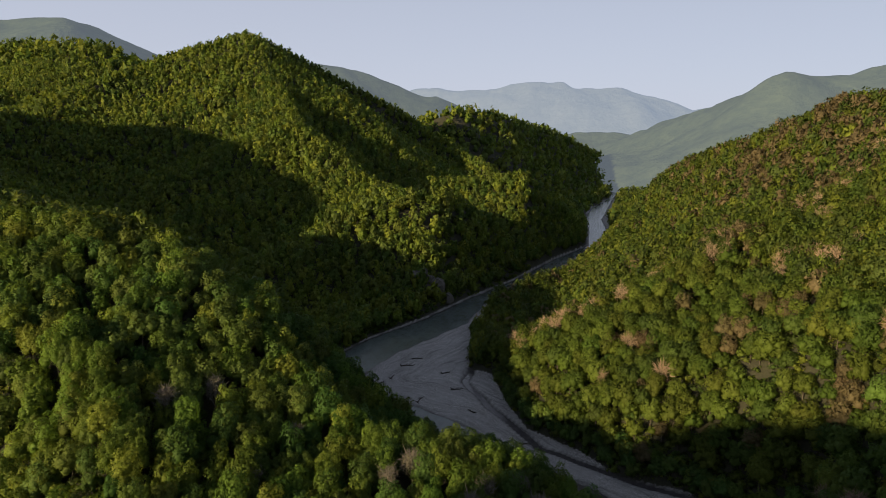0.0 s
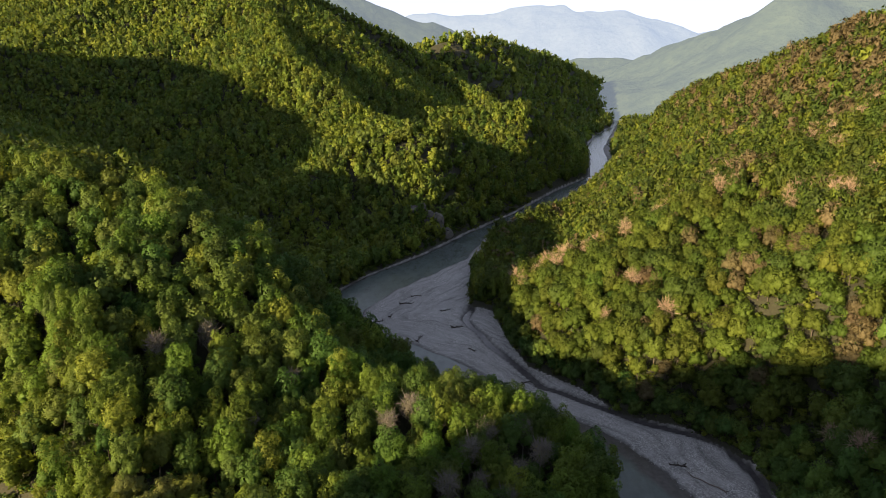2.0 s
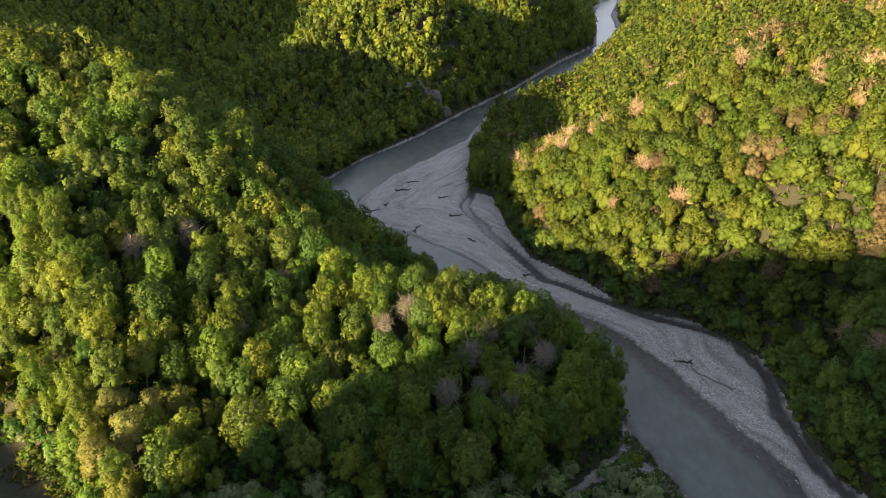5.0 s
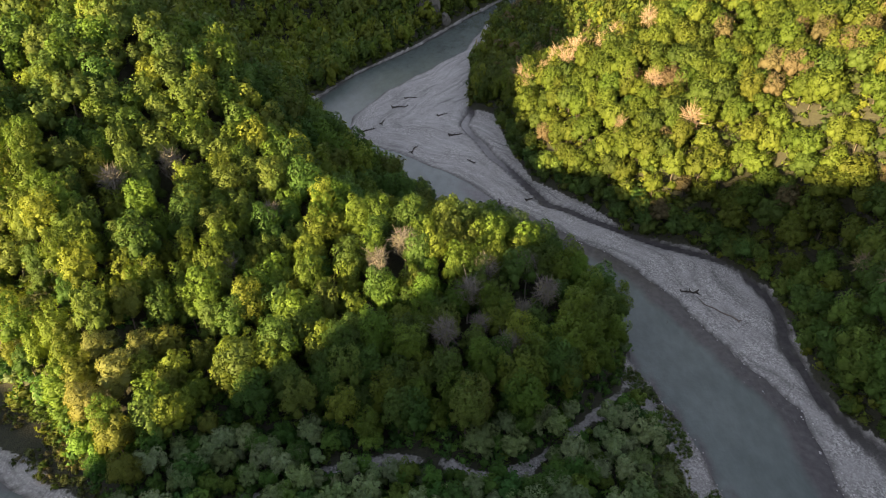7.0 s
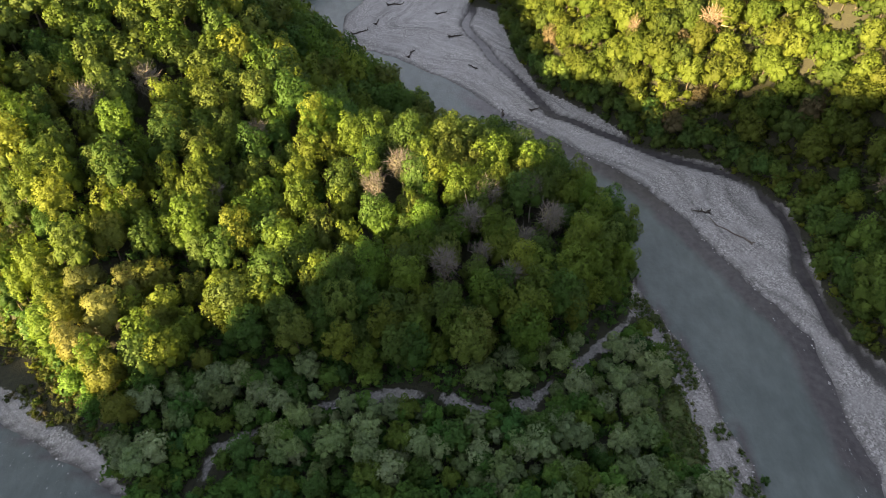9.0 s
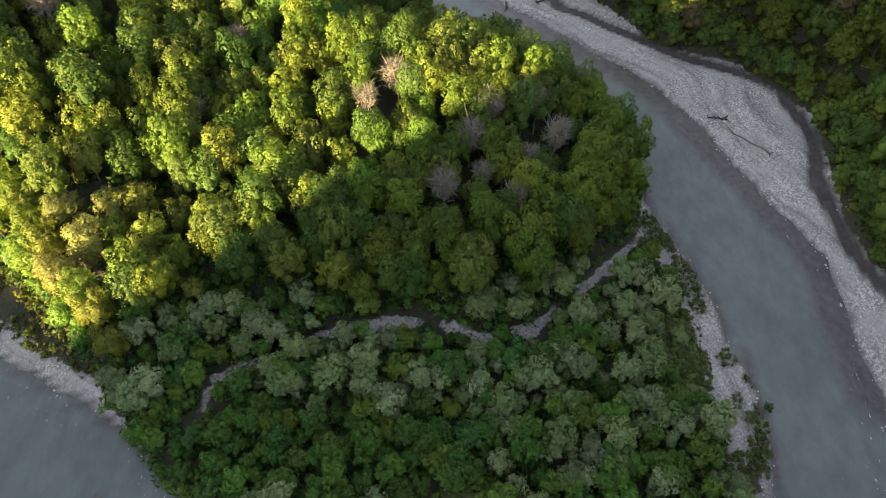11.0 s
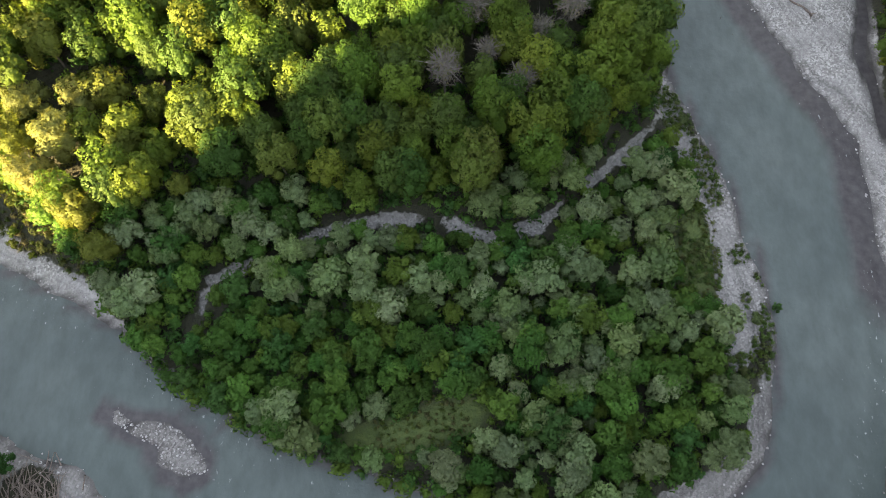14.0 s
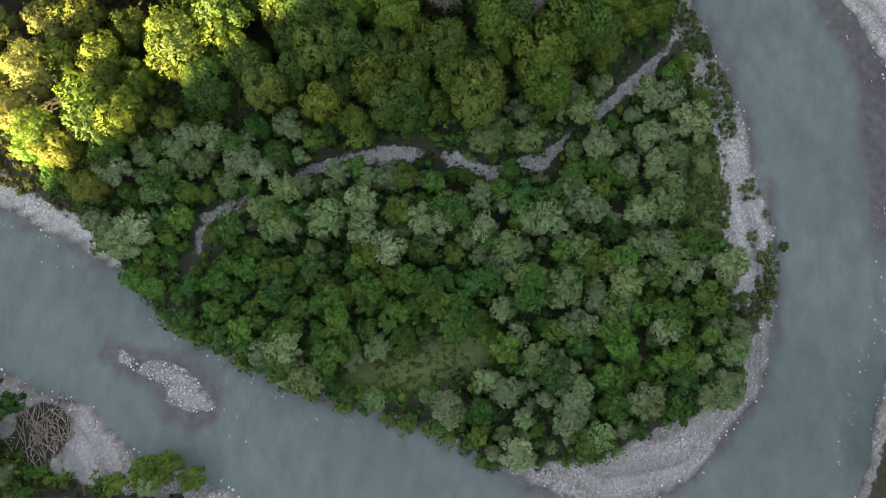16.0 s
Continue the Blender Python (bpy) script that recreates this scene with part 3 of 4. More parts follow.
def trunk_mesh(name, seed, tall, thick, limbs, mat, reach=1.0, fine=0):
    """A tapered, slightly bent trunk with limbs that rise into the crown."""
    rng = np.random.RandomState(seed)
    pieces = []

    def tube(path, radii, sides=6):
        path, n = np.array(path), len(path)
        rings = []
        for k in range(n):
            along = path[min(k + 1, n - 1)] - path[max(k - 1, 0)]
            along = along / np.linalg.norm(along)
            u = np.cross(along, (0.31, 0.95, 0.05))
            u /= np.linalg.norm(u)
            w = np.cross(along, u)
            a = np.arange(sides) * 2 * math.pi / sides
            rings.append(path[k] + radii[k] * (np.cos(a)[:, None] * u + np.sin(a)[:, None] * w))
        v = np.concatenate(rings)
        f = []
        for k in range(n - 1):
            for s in range(sides):
                p, q = k * sides + s, k * sides + (s + 1) % sides
                f += [(p, q, q + sides), (p, q + sides, p + sides)]
        pieces.append((v, np.array(f)))

    bend = rng.normal(size=2) * 0.04 * tall
    stem = [(0, 0, -0.6), (bend[0] * .2, bend[1] * .2, tall * .3), (bend[0] * .7, bend[1] * .7, tall * .65), (bend[0], bend[1], tall)]
    tube(stem, [thick * 1.25, thick, thick * .7, thick * .25])
    for k in range(limbs):
        a, z0 = 2.4 * k + rng.rand(), tall * (0.32 + 0.55 * (k + rng.rand()) / limbs)
        root = np.array((bend[0] * z0 / tall, bend[1] * z0 / tall, z0))
        out = np.array((math.cos(a), math.sin(a), 0.75 + 0.5 * rng.rand()))
        far = tall * (0.26 + 0.12 * rng.rand()) * reach
        tip = root + out * far
        tube([root, root + out * far * .5 + (0, 0, .04 * tall), tip], [thick * .5, thick * .32, thick * .1], 4)
        for j in range(fine):
            b = rng.rand() * 6.3
            s = root + (tip - root) * (0.35 + 0.6 * rng.rand())
            way = np.array((math.cos(b) * .8, math.sin(b) * .8, 0.5 + 0.6 * rng.rand()))
            mid_p = s + way * far * .28
            tube([s, mid_p, mid_p + (way + rng.normal(size=3) * .3) * far * .25], [thick * .16, thick * .11, thick * .05], 3)
    v, f = merge(pieces)
    return fast_mesh(name, v, f, mat, True)


GREENS = [(0.088, 0.136, 0.020), (0.112, 0.156, 0.022), (0.146, 0.178, 0.025), (0.060, 0.104, 0.021), (0.108, 0.138, 0.028), (0.082, 0.120, 0.030)]
OAKS = [(0.102, 0.170, 0.025), (0.123, 0.186, 0.027), (0.152, 0.202, 0.030), (0.067, 0.128, 0.026), (0.113, 0.160, 0.033), (0.088, 0.146, 0.033)]
ALDERS = [(0.070, 0.156, 0.031), (0.094, 0.188, 0.035), (0.057, 0.132, 0.033), (0.124, 0.206, 0.036)]
WILLOWS = [(0.196, 0.266, 0.128), (0.168, 0.244, 0.098), (0.222, 0.286, 0.156)]


def tree_kind(name, label, group, tall, radius, high, tints, seeds, cards, size, squash=1.0, limbs=5, lobes=13, spread=0.66, small=0.26, large=0.42):
    """Whole trees of one kind, one for each seed: an empty at the foot, a trunk and a crown."""
    made = []
    for k, seed in enumerate(seeds):
        base = new(name)
        v, f, n = crown_shape(seed, lobes + seed % 4, cards, size / radius, high, squash, 9, spread, 0.45, small, large)
        v = v * radius + (0, 0, tall - radius * high * 0.95)
        rng = np.random.RandomState(seed + 50)
        tint = np.array(tints[k % len(tints)]) * (0.92 + 0.16 * rng.rand(len(v), 1))
        crown = new("crown", fast_mesh(name + "_crown", v, f, LEAF, True, tint, n))
        trunk = new("trunk", trunk_mesh(name + "_trunk", seed, tall - radius * 1.1, radius * 0.042 + 0.04, limbs, BARK, 0.65))
        crown.parent = trunk.parent = base
        tagged(base, label, "tree", group)
        made.append(base)
    return made


def scattered(x0, x1, y0, y1, step, seed, jitter=0.42):
    """Loosely even places over a rectangle."""
    rng = np.random.RandomState(seed)
    xs, ys = np.arange(x0, x1, step), np.arange(y0, y1, step * 0.9)
    px, py = np.meshgrid(xs, ys)
    px = px + (np.arange(len(ys)) % 2)[:, None] * step * 0.5
    px, py = px + rng.uniform(-jitter, jitter, px.shape) * step, py + rng.uniform(-jitter, jitter, py.shape) * step
    return px.ravel(), py.ravel()


def in_sight(x, y, margin=40):
    """The stretch of the valley that lies open before the bend."""
    return (np.abs(x) < margin + 0.82 * (y + 10)) & (y > 60)


def plant(kinds, places, seed, lean=0.05, low=0.8, high=1.25):
    rng = np.random.RandomState(seed)
    first = {}
    for x, y, z, size in places:
        k = rng.randint(len(kinds))
        s = size * rng.uniform(low, high)
        m = Matrix.Translation((x, y, z - 0.1)) @ Euler((rng.normal() * lean, rng.normal() * lean, rng.uniform(0, 6.28))).to_matrix().to_4x4()
        ob = kinds[k]
        if k in first:
            ob = copy_thing(ob, m)
        first[k] = True
        ob.matrix_basis = m
        ob.scale = (s * rng.uniform(0.9, 1.12), s * rng.uniform(0.9, 1.12), s * rng.uniform(0.9, 1.15))


def forest(name, label, protos, x, y, z, radius, tints, mat, seed, aspect=1.0):
    """Woods too many to count, joined: one crown from the prototypes at each place."""
    rng = np.random.RandomState(seed)
    which = rng.randint(0, len(protos), len(x))
    cos, faces, cols, nors, base = [], [], [], [], 0
    for k, (pv, pf, *pn) in enumerate(protos):
        idx = np.where(which == k)[0]
        if not len(idx):
            continue
        a = rng.uniform(0, 6.28, len(idx))
        s = radius[idx]
        sx, sy, sz = s * rng.uniform(.88, 1.14, len(idx)), s * rng.uniform(.88, 1.14, len(idx)), s * rng.uniform(.9, 1.25, len(idx)) * aspect
        c, n = np.cos(a), np.sin(a)
        vx, vy, vz = pv[:, 0][None] * sx[:, None], pv[:, 1][None] * sy[:, None], pv[:, 2][None] * sz[:, None]
        co = np.stack([vx * c[:, None] - vy * n[:, None] + x[idx][:, None], vx * n[:, None] + vy * c[:, None] + y[idx][:, None], vz + z[idx][:, None]], -1)
        cos.append(co.reshape(-1, 3))
        faces.append((pf[None] + (base + np.arange(len(idx)) * len(pv))[:, None, None]).reshape(-1, 3))
        cols.append(np.repeat(tints[idx], len(pv), 0))
        for nv in pn:
            nors.append(np.stack([nv[:, 0] * c[:, None] - nv[:, 1] * n[:, None], nv[:, 0] * n[:, None] + nv[:, 1] * c[:, None], np.broadcast_to(nv[:, 2], (len(idx), len(nv)))], -1).reshape(-1, 3))
        base += len(idx) * len(pv)
    ob = new(name, fast_mesh(name, np.concatenate(cos), np.concatenate(faces), mat, True, np.concatenate(cols), np.concatenate(nors) if nors else None))
    return tagged(ob, label, "forest", kind="stuff")


def tints_for(x, y, seed, red=None):
    """A colour for each tree: mixed greens in patches, some still in reddish young leaf where red says so."""
    rng = np.random.RandomState(seed)
    g = np.array(GREENS)
    mixed = 0.98 * g[rng.randint(0, len(g), len(x))] * rng.uniform(0.75, 1.25, (len(x), 1))
    patch = (0.5 + 0.5 * noise2(x, y, 60, seed + 1))[:, None]
    mixed = mixed * (1 - 0.35 * patch) + np.array((0.114, 0.144, 0.019)) * 0.35 * patch
    if red is not None:
        hit = rng.rand(len(x)) < red * (0.5 + 0.9 * np.clip(noise2(x, y, 35, seed + 2) + 0.2, 0, 1))
        mixed[hit] = np.array((0.155, 0.128, 0.070)) * rng.uniform(0.7, 1.25, (hit.sum(), 1))
    return mixed


# whole trees: the river flat and the near slope of the spur
rng = np.random.RandomState(11)
px, py = scattered(-175, 72, 84, 225, 4.1, 21)
pz, pe, _, _ = height(px, py)
arm_d, mead = line_distance(OLD_ARM, px, py), signed(MEADOW, px, py)
ok = (pe > np.where(py < 128, 0.3, 1.6)) & ((arm_d > np.where(px > 30, 4.2, 3.0)) | ((arm_d > 0.6) & arm_hidden(px, py))) & (mead > 0.6) & (signed(STRIP, px, py) > 0.5) & (signed(SAND, px, py) > 1.6) & (inside(INNER_BANK + [(-260, 400), (60, 400)], px, py))
px, py, pz, pe = px[ok], py[ok], pz[ok], pe[ok]
low = pz < 4.0
pale = low & (rng.rand(len(px)) < 0.60) & (noise2(px, py, 30, 22) > -0.5)

willow = tree_kind("willow_tree", "grey-green willow tree with a dense rounded crown on the river flat", "willows on the flat", 7.5, 3.0, 1.0, WILLOWS, (1, 2, 3, 4, 5, 6), 1450, 0.31, limbs=3,
                   lobes=17, spread=0.76, small=0.20, large=0.36)
alder = tree_kind("alder_tree", "green leafy alder tree standing on the river flat", "alders on the flat", 7.5, 2.9, 1.1, ALDERS, (11, 12, 13, 14, 15, 16), 1350, 0.32, limbs=3,
                  lobes=16, spread=0.76, small=0.20, large=0.36)
oak = tree_kind("broadleaf_tree", "tall green broadleaf tree on the sunlit hillside", "broadleaf trees on the spur", 17.0, 4.4, 1.75, OAKS, (21, 22, 23, 24, 25, 26, 27, 28), 2900, 0.37, 1.25, limbs=4,
                lobes=17, spread=0.72, small=0.24, large=0.40)
golden = tree_kind("golden_willow", "golden-yellow willow tree with a soft billowing crown by the beach", "golden willows by the beach", 14.0, 4.8, 1.3, [(0.140, 0.170, 0.032), (0.172, 0.192, 0.058)],
                   (31, 32, 33), 3400, 0.36, 1.1, lobes=15)


def spots(mask, lo=0.8, hi=1.2, seed=1):
    r = np.random.RandomState(seed)
    return [(x, y, z, r.uniform(lo, hi)) for x, y, z in zip(px[mask], py[mask], pz[mask])]


BARE_SPOTS = [(2, 201, 1.1), (20, 213, 1.0), (14, 184, 1.05), (-4, 186, 1.0), (9, 211, 1.0), (17, 198, .9), (24, 203, 1.0), (6, 192, 0.9), (-18, 219, 1.0), (-26, 211, .9), (-70, 205, .8),
              (-95, 235, 1.0), (-62, 228, .9), (-108, 222, 1.0)]
GOLD = [(-95, 174, 1.0), (-88, 167, 1.1), (-92, 158, 1.0), (-83, 152, 1.0), (-79, 145, 0.8), (-98, 166, 0.9), (-86, 176, .9), (-64, 161, 0.62), (-76, 168, 1.0), (-80, 180, 1.05), (-92, 186, 1.0), (-104, 176, .9), (-70, 178, .9)]
clear = np.min([np.hypot(px - x, py - y) for x, y, _ in GOLD], 0) > 4.0
plant(willow, spots(pale & clear, 0.5, 1.15), 31)
plant(alder, spots(low & ~pale & clear, 0.5, 1.15), 32)
plant(golden, [(x, y, float(height([x], [y])[0][0]), k) for x, y, k in GOLD], 34, 0.04, 0.95, 1.05)

hx, hy = scattered(-150, 60, 110, 262, 6.5, 23)
hz, he, _, _ = height(hx, hy)
near = (hz >= 4.0) & (he > 4.0) & inside(INNER_BANK + [(-260, 420), (60, 420)], hx, hy) & (np.abs(hx) < 0.62 * hy + 20)
near &= np.min([np.hypot(hx - x, hy - y) for x, y, _ in GOLD], 0) > 5.0
near &= (line_distance(OLD_ARM, hx, hy) > 5.0) & (signed(SAND, hx, hy) > 3.5)
near &= np.min([np.hypot(hx - x, hy - y) for x, y, _ in BARE_SPOTS], 0) > 3.6
near &= np.min([line_distance(line, hx, hy) for line in GULLIES], 0) > 1.8
slope_spots = [(x, y, z, 1.0) for x, y, z in zip(hx[near], hy[near], hz[near])]
slope_spots.sort(key=lambda p: p[1] - 0.15 * p[0])
plant(oak, slope_spots[:330], 33, 0.06, 0.72, 1.2)
rest = np.array(slope_spots[330:]).reshape(-1, 4)

MID = [crown_shape(k, 9, 470, 0.150, 1.3, 1.15, 4, 0.70, 0.40, 0.27, 0.44, 0.36, 0.84) for k in range(40, 50)]
SMALL = [crown_shape(k, 5, 104, 0.30, 1.2, 1.1, 1, 0.60, 0.42, 0.32, 0.5, 0.36, 0.84) for k in range(80, 90)]
TINY = [crown_shape(k, 3, 26, 0.47, 1.1, 1.0, 1, 0.52, 0.36, 0.4, 0.55, 0.3, 0.9) for k in range(70, 78)]
BUSH = [crown_shape(k, 6, 80, 0.25, 0.8, 0.9, 1, 0.70, 0.45, 0.26, 0.42, 0.4, 0.84) for k in range(90, 98)]


def wood(name, label, area, step, protos, mat, seed, radius, tall, keep=None, red=None, aspect=1.15, pale=1.0):
    x, y = scattered(*area, step, seed)
    ok = in_sight(x, y)
    if keep is not None:
        ok &= keep(x, y)
    x, y = x[ok], y[ok]
    z, e, _, _ = height(x, y)
    ok = (e > 1.5)
    x, y, z = x[ok], y[ok], z[ok]
    r = np.random.RandomState(seed + 7)
    rad = radius * r.uniform(0.62, 1.3, len(x))
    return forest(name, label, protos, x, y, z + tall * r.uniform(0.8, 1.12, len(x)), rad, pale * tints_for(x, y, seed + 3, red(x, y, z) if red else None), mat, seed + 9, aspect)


def left_bank(x, y):
    return inside(INNER_BANK + [(-3000, 215), (-3000, 2819)], x, y)


def right_bank(x, y):
    return inside(OUTER_BANK[:32] + [(3000, 46), (3000, 2819)], x, y)


# the upper spur: lighter-built trees where they are farther off
upper = tree_kind("woodland_tree", "green broadleaf tree high on the wooded spur", "broadleaf trees on the upper spur", 14.5, 4.7, 1.45, OAKS, (171, 172, 173, 174, 175, 176), 1500, 0.52, 1.2, limbs=3, lobes=15, spread=0.72)
ox, oy = scattered(-330, 40, 150, 305, 7.0, 101)
oz, oe = height(ox, oy)[:2]
o_ok = in_sight(ox, oy) & left_bank(ox, oy) & (oe > 1.5) & ((oy > 262) | (ox < -150) | (np.abs(ox) >= 0.62 * oy + 20))
o_ok &= (np.min([line_distance(line, ox, oy) for line in GULLIES], 0) > 1.8) & (np.abs(ox) < 0.74 * oy + 24)
upper_spots = [*zip(ox[o_ok], oy[o_ok], oz[o_ok], np.ones(o_ok.sum())), *[tuple(p) for p in rest]]
plant(upper, upper_spots, 106, 0.05, 0.75, 1.2)
wood("forest", "dark green forest on the shaded side of the spur", (-330, 40, 305, 400), 6.6, SMALL, FAR_LEAF, 102, 4.6, 7.5, left_bank)
def near_slope(x, y):
    """The part of the steep slope that faces the bend, where single trees can be told apart."""
    return right_bank(x, y) & (y > 236) & (y < 372) & (x > 20) & (x < 172 - 0.25 * (y - 236))


def low_slope(x, y):
    """The foot of the same slope, farther down the river."""
    return right_bank(x, y) & (y > 128) & (y <= 236) & (x > 100) & (x < 176)


def slope_tree(name, label, group, tints, seeds):
    return tree_kind(name, label, group, 13.5, 4.7, 1.25, tints, seeds, 1500, 0.50, 1.1, limbs=3, lobes=14, spread=0.70)


slope_green = slope_tree("hillside_tree", "green broadleaf tree with a rounded crown on the steep slope", "broadleaf trees on the steep slope",
                         [(0.086, 0.130, 0.020), (0.103, 0.145, 0.022), (0.122, 0.156, 0.025), (0.070, 0.114, 0.022)], (141, 142, 143, 144, 145, 146))
slope_brown = slope_tree("hillside_tree", "brownish broadleaf tree in young leaf on the steep slope", "brownish trees on the steep slope", [(0.135, 0.115, 0.060), (0.155, 0.126, 0.072)], (151, 152))
kx, ky = scattered(20, 175, 236, 376, 7.1, 161)
kz, ke = height(kx, ky)[:2]
k_ok = near_slope(kx, ky) & (ke > 3.5)
kx, ky, kz = kx[k_ok], ky[k_ok], kz[k_ok]
k_rng = np.random.RandomState(162)
brown = k_rng.rand(len(kx)) < 0.04 + 0.30 * np.clip(noise2(kx, ky, 30, 163), 0, 1)
plant(slope_green, [(x, y, z, 1.0) for x, y, z in zip(kx[~brown], ky[~brown], kz[~brown])], 164, 0.05, 0.75, 1.2)
foot = slope_tree("bank_tree", "dark green broadleaf tree at the shaded foot of the slope", "broadleaf trees at the foot of the slope", [(0.112, 0.182, 0.034), (0.140, 0.208, 0.036), (0.090, 0.158, 0.034)], (181, 182, 183))
jx, jy = scattered(100, 176, 128, 240, 6.9, 184)
jz, je = height(jx, jy)[:2]
j_ok = low_slope(jx, jy) & (je > 2.5)
plant(foot, [(x, y, z, 1.0) for x, y, z in zip(jx[j_ok], jy[j_ok], jz[j_ok])], 185, 0.05, 0.7, 1.15)
# low trees that lean out over the edge of the gravel
fringe = tree_kind("bank_tree", "low dark green tree leaning over the gravel bank", "low trees along the bank", 7.0, 3.6, 0.95, [(0.098, 0.164, 0.034), (0.124, 0.190, 0.038), (0.080, 0.142, 0.034)], (186, 187, 188), 1000, 0.40, 1.0, limbs=3)
dx, dy = scattered(0, 130, 130, 372, 4.6, 189)
dz, de = height(dx, dy)[:2]
d_ok = right_bank(dx, dy) & (de > 0.8) & (de < 6.5)
plant(fringe, [(x, y, z - 0.4, 1.0) for x, y, z in zip(dx[d_ok], dy[d_ok], dz[d_ok])], 190, 0.08, 0.75, 1.2)
plant(slope_brown, [(x, y, z, 1.0) for x, y, z in zip(kx[brown], ky[brown], kz[brown])], 165, 0.05, 0.7, 1.05)

wood("forest", "sunlit green forest with reddish trees on the steep slope", (0, 290, 90, 430), 7.0, MID, LEAFY, 111, 4.9, 8.0, lambda x, y: right_bank(x, y) & ~near_slope(x, y) & ~low_slope(x, y),
     lambda x, y, z: 0.06 + 0.16 * smoothstep(60, 130, z))
wood("forest", "green and reddish forest on the upper slope", (0, 340, 430, 1000), 6.6, SMALL, FAR_LEAF, 121, 4.5, 6.0, right_bank,
     lambda x, y, z: 0.06 + 0.35 * smoothstep(60, 130, z))
# pale brightens the far woods' leaf tints, standing in for haze over them
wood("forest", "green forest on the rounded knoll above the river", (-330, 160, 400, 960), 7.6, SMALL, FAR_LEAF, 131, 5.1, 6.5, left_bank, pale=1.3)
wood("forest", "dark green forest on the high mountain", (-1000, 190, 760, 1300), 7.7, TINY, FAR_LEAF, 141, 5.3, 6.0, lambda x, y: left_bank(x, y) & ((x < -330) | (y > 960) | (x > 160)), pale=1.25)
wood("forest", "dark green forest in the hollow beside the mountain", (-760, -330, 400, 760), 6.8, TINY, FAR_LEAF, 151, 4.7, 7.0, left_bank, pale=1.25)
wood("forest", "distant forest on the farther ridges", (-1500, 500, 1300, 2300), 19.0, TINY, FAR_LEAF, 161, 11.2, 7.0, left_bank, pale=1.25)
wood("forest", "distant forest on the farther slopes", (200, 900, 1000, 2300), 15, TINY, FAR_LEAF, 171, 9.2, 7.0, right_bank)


def twig_crown(seed, count, high=1.1):
    """Bare twigs: thin tapered splinters fanning out from the limbs."""
    rng = np.random.RandomState(seed)
    d = rng.normal(size=(count, 3)) + (0, 0, 0.45)
    d /= np.linalg.norm(d, axis=1, keepdims=True)
    a = d * rng.uniform(0.15, 0.75, (count, 1))
    b = a + (d + rng.normal(size=(count, 3)) * 0.8) * rng.uniform(0.12, 0.32, (count, 1))
    w = np.cross(d, rng.normal(size=(count, 3))) * rng.uniform(0.008, 0.018, (count, 1))
    v = np.stack([a - w, a + w, b], 1).reshape(-1, 3) * (1, 1, high)
    return v, np.arange(count * 3).reshape(-1, 3)


# leafless trees among the green ones of the steep slope
fx, fy = scattered(20, 270, 150, 430, 8.0, 181)
fz, fe = height(fx, fy)[:2]
f_rng = np.random.RandomState(183)
f_ok = right_bank(fx, fy) & in_sight(fx, fy) & (fe > 12) & (f_rng.rand(len(fx)) < np.clip(0.05 + 0.9 * noise2(fx, fy, 34, 182), 0.03, 0.5))
fx, fy, fz = fx[f_ok], fy[f_ok], fz[f_ok]
forest("forest", "reddish-brown leafless trees scattered through the green slope", [twig_crown(s, 620) for s in range(190, 194)], fx, fy, fz + 10.5, 4.6 * f_rng.uniform(.7, 1.25, len(fx)),
       np.ones((len(fx), 3)), RED_TWIG, 184, 1.1)


# ---- far mountains ----
def mountain(label, crest, slope, step, mat, reach):
    """A far wooded range as one solid form: a crest that falls away on both sides."""
    xs0, ys0 = [p[0] for p in crest], [p[1] for p in crest]
    xs = spaced((min(xs0) - reach, max(xs0) + reach, step))
    ys = spaced((min(ys0) - reach * 0.7, min(4950, max(ys0) + reach * 0.5), step))
    mx, my = np.meshgrid(xs, ys)
    pts = [(x, y, z, slope, slope) for x, y, z in crest]
    z = ridge_height(pts, mx + 60 * noise2(mx, my, 300, 90), my + 60 * noise2(mx, my, 300, 91)) + 20 * noise2(mx, my, 170, 92) + 9 * noise2(mx, my, 70, 93)
    ob = new("backdrop", sheet("backdrop", xs, ys, np.maximum(z, -30), mat))
    return tagged(ob, label, "mountain", kind="structure")


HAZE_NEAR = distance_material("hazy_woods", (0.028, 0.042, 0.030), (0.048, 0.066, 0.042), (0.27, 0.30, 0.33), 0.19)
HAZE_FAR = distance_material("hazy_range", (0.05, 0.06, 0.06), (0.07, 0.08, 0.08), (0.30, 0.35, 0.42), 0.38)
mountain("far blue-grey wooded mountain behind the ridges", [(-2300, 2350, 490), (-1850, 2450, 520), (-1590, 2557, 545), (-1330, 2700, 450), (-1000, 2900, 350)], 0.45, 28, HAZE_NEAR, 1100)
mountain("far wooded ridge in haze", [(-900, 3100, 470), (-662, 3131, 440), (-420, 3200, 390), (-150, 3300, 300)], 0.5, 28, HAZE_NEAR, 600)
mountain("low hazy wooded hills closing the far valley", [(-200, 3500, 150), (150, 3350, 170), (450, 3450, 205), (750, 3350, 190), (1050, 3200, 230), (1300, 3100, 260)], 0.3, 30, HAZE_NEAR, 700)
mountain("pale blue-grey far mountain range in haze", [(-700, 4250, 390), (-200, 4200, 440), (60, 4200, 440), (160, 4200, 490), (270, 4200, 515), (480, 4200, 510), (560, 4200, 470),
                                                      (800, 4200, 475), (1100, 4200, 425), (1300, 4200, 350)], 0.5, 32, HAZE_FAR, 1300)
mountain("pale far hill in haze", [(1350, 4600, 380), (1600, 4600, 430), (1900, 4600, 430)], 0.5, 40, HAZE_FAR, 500)
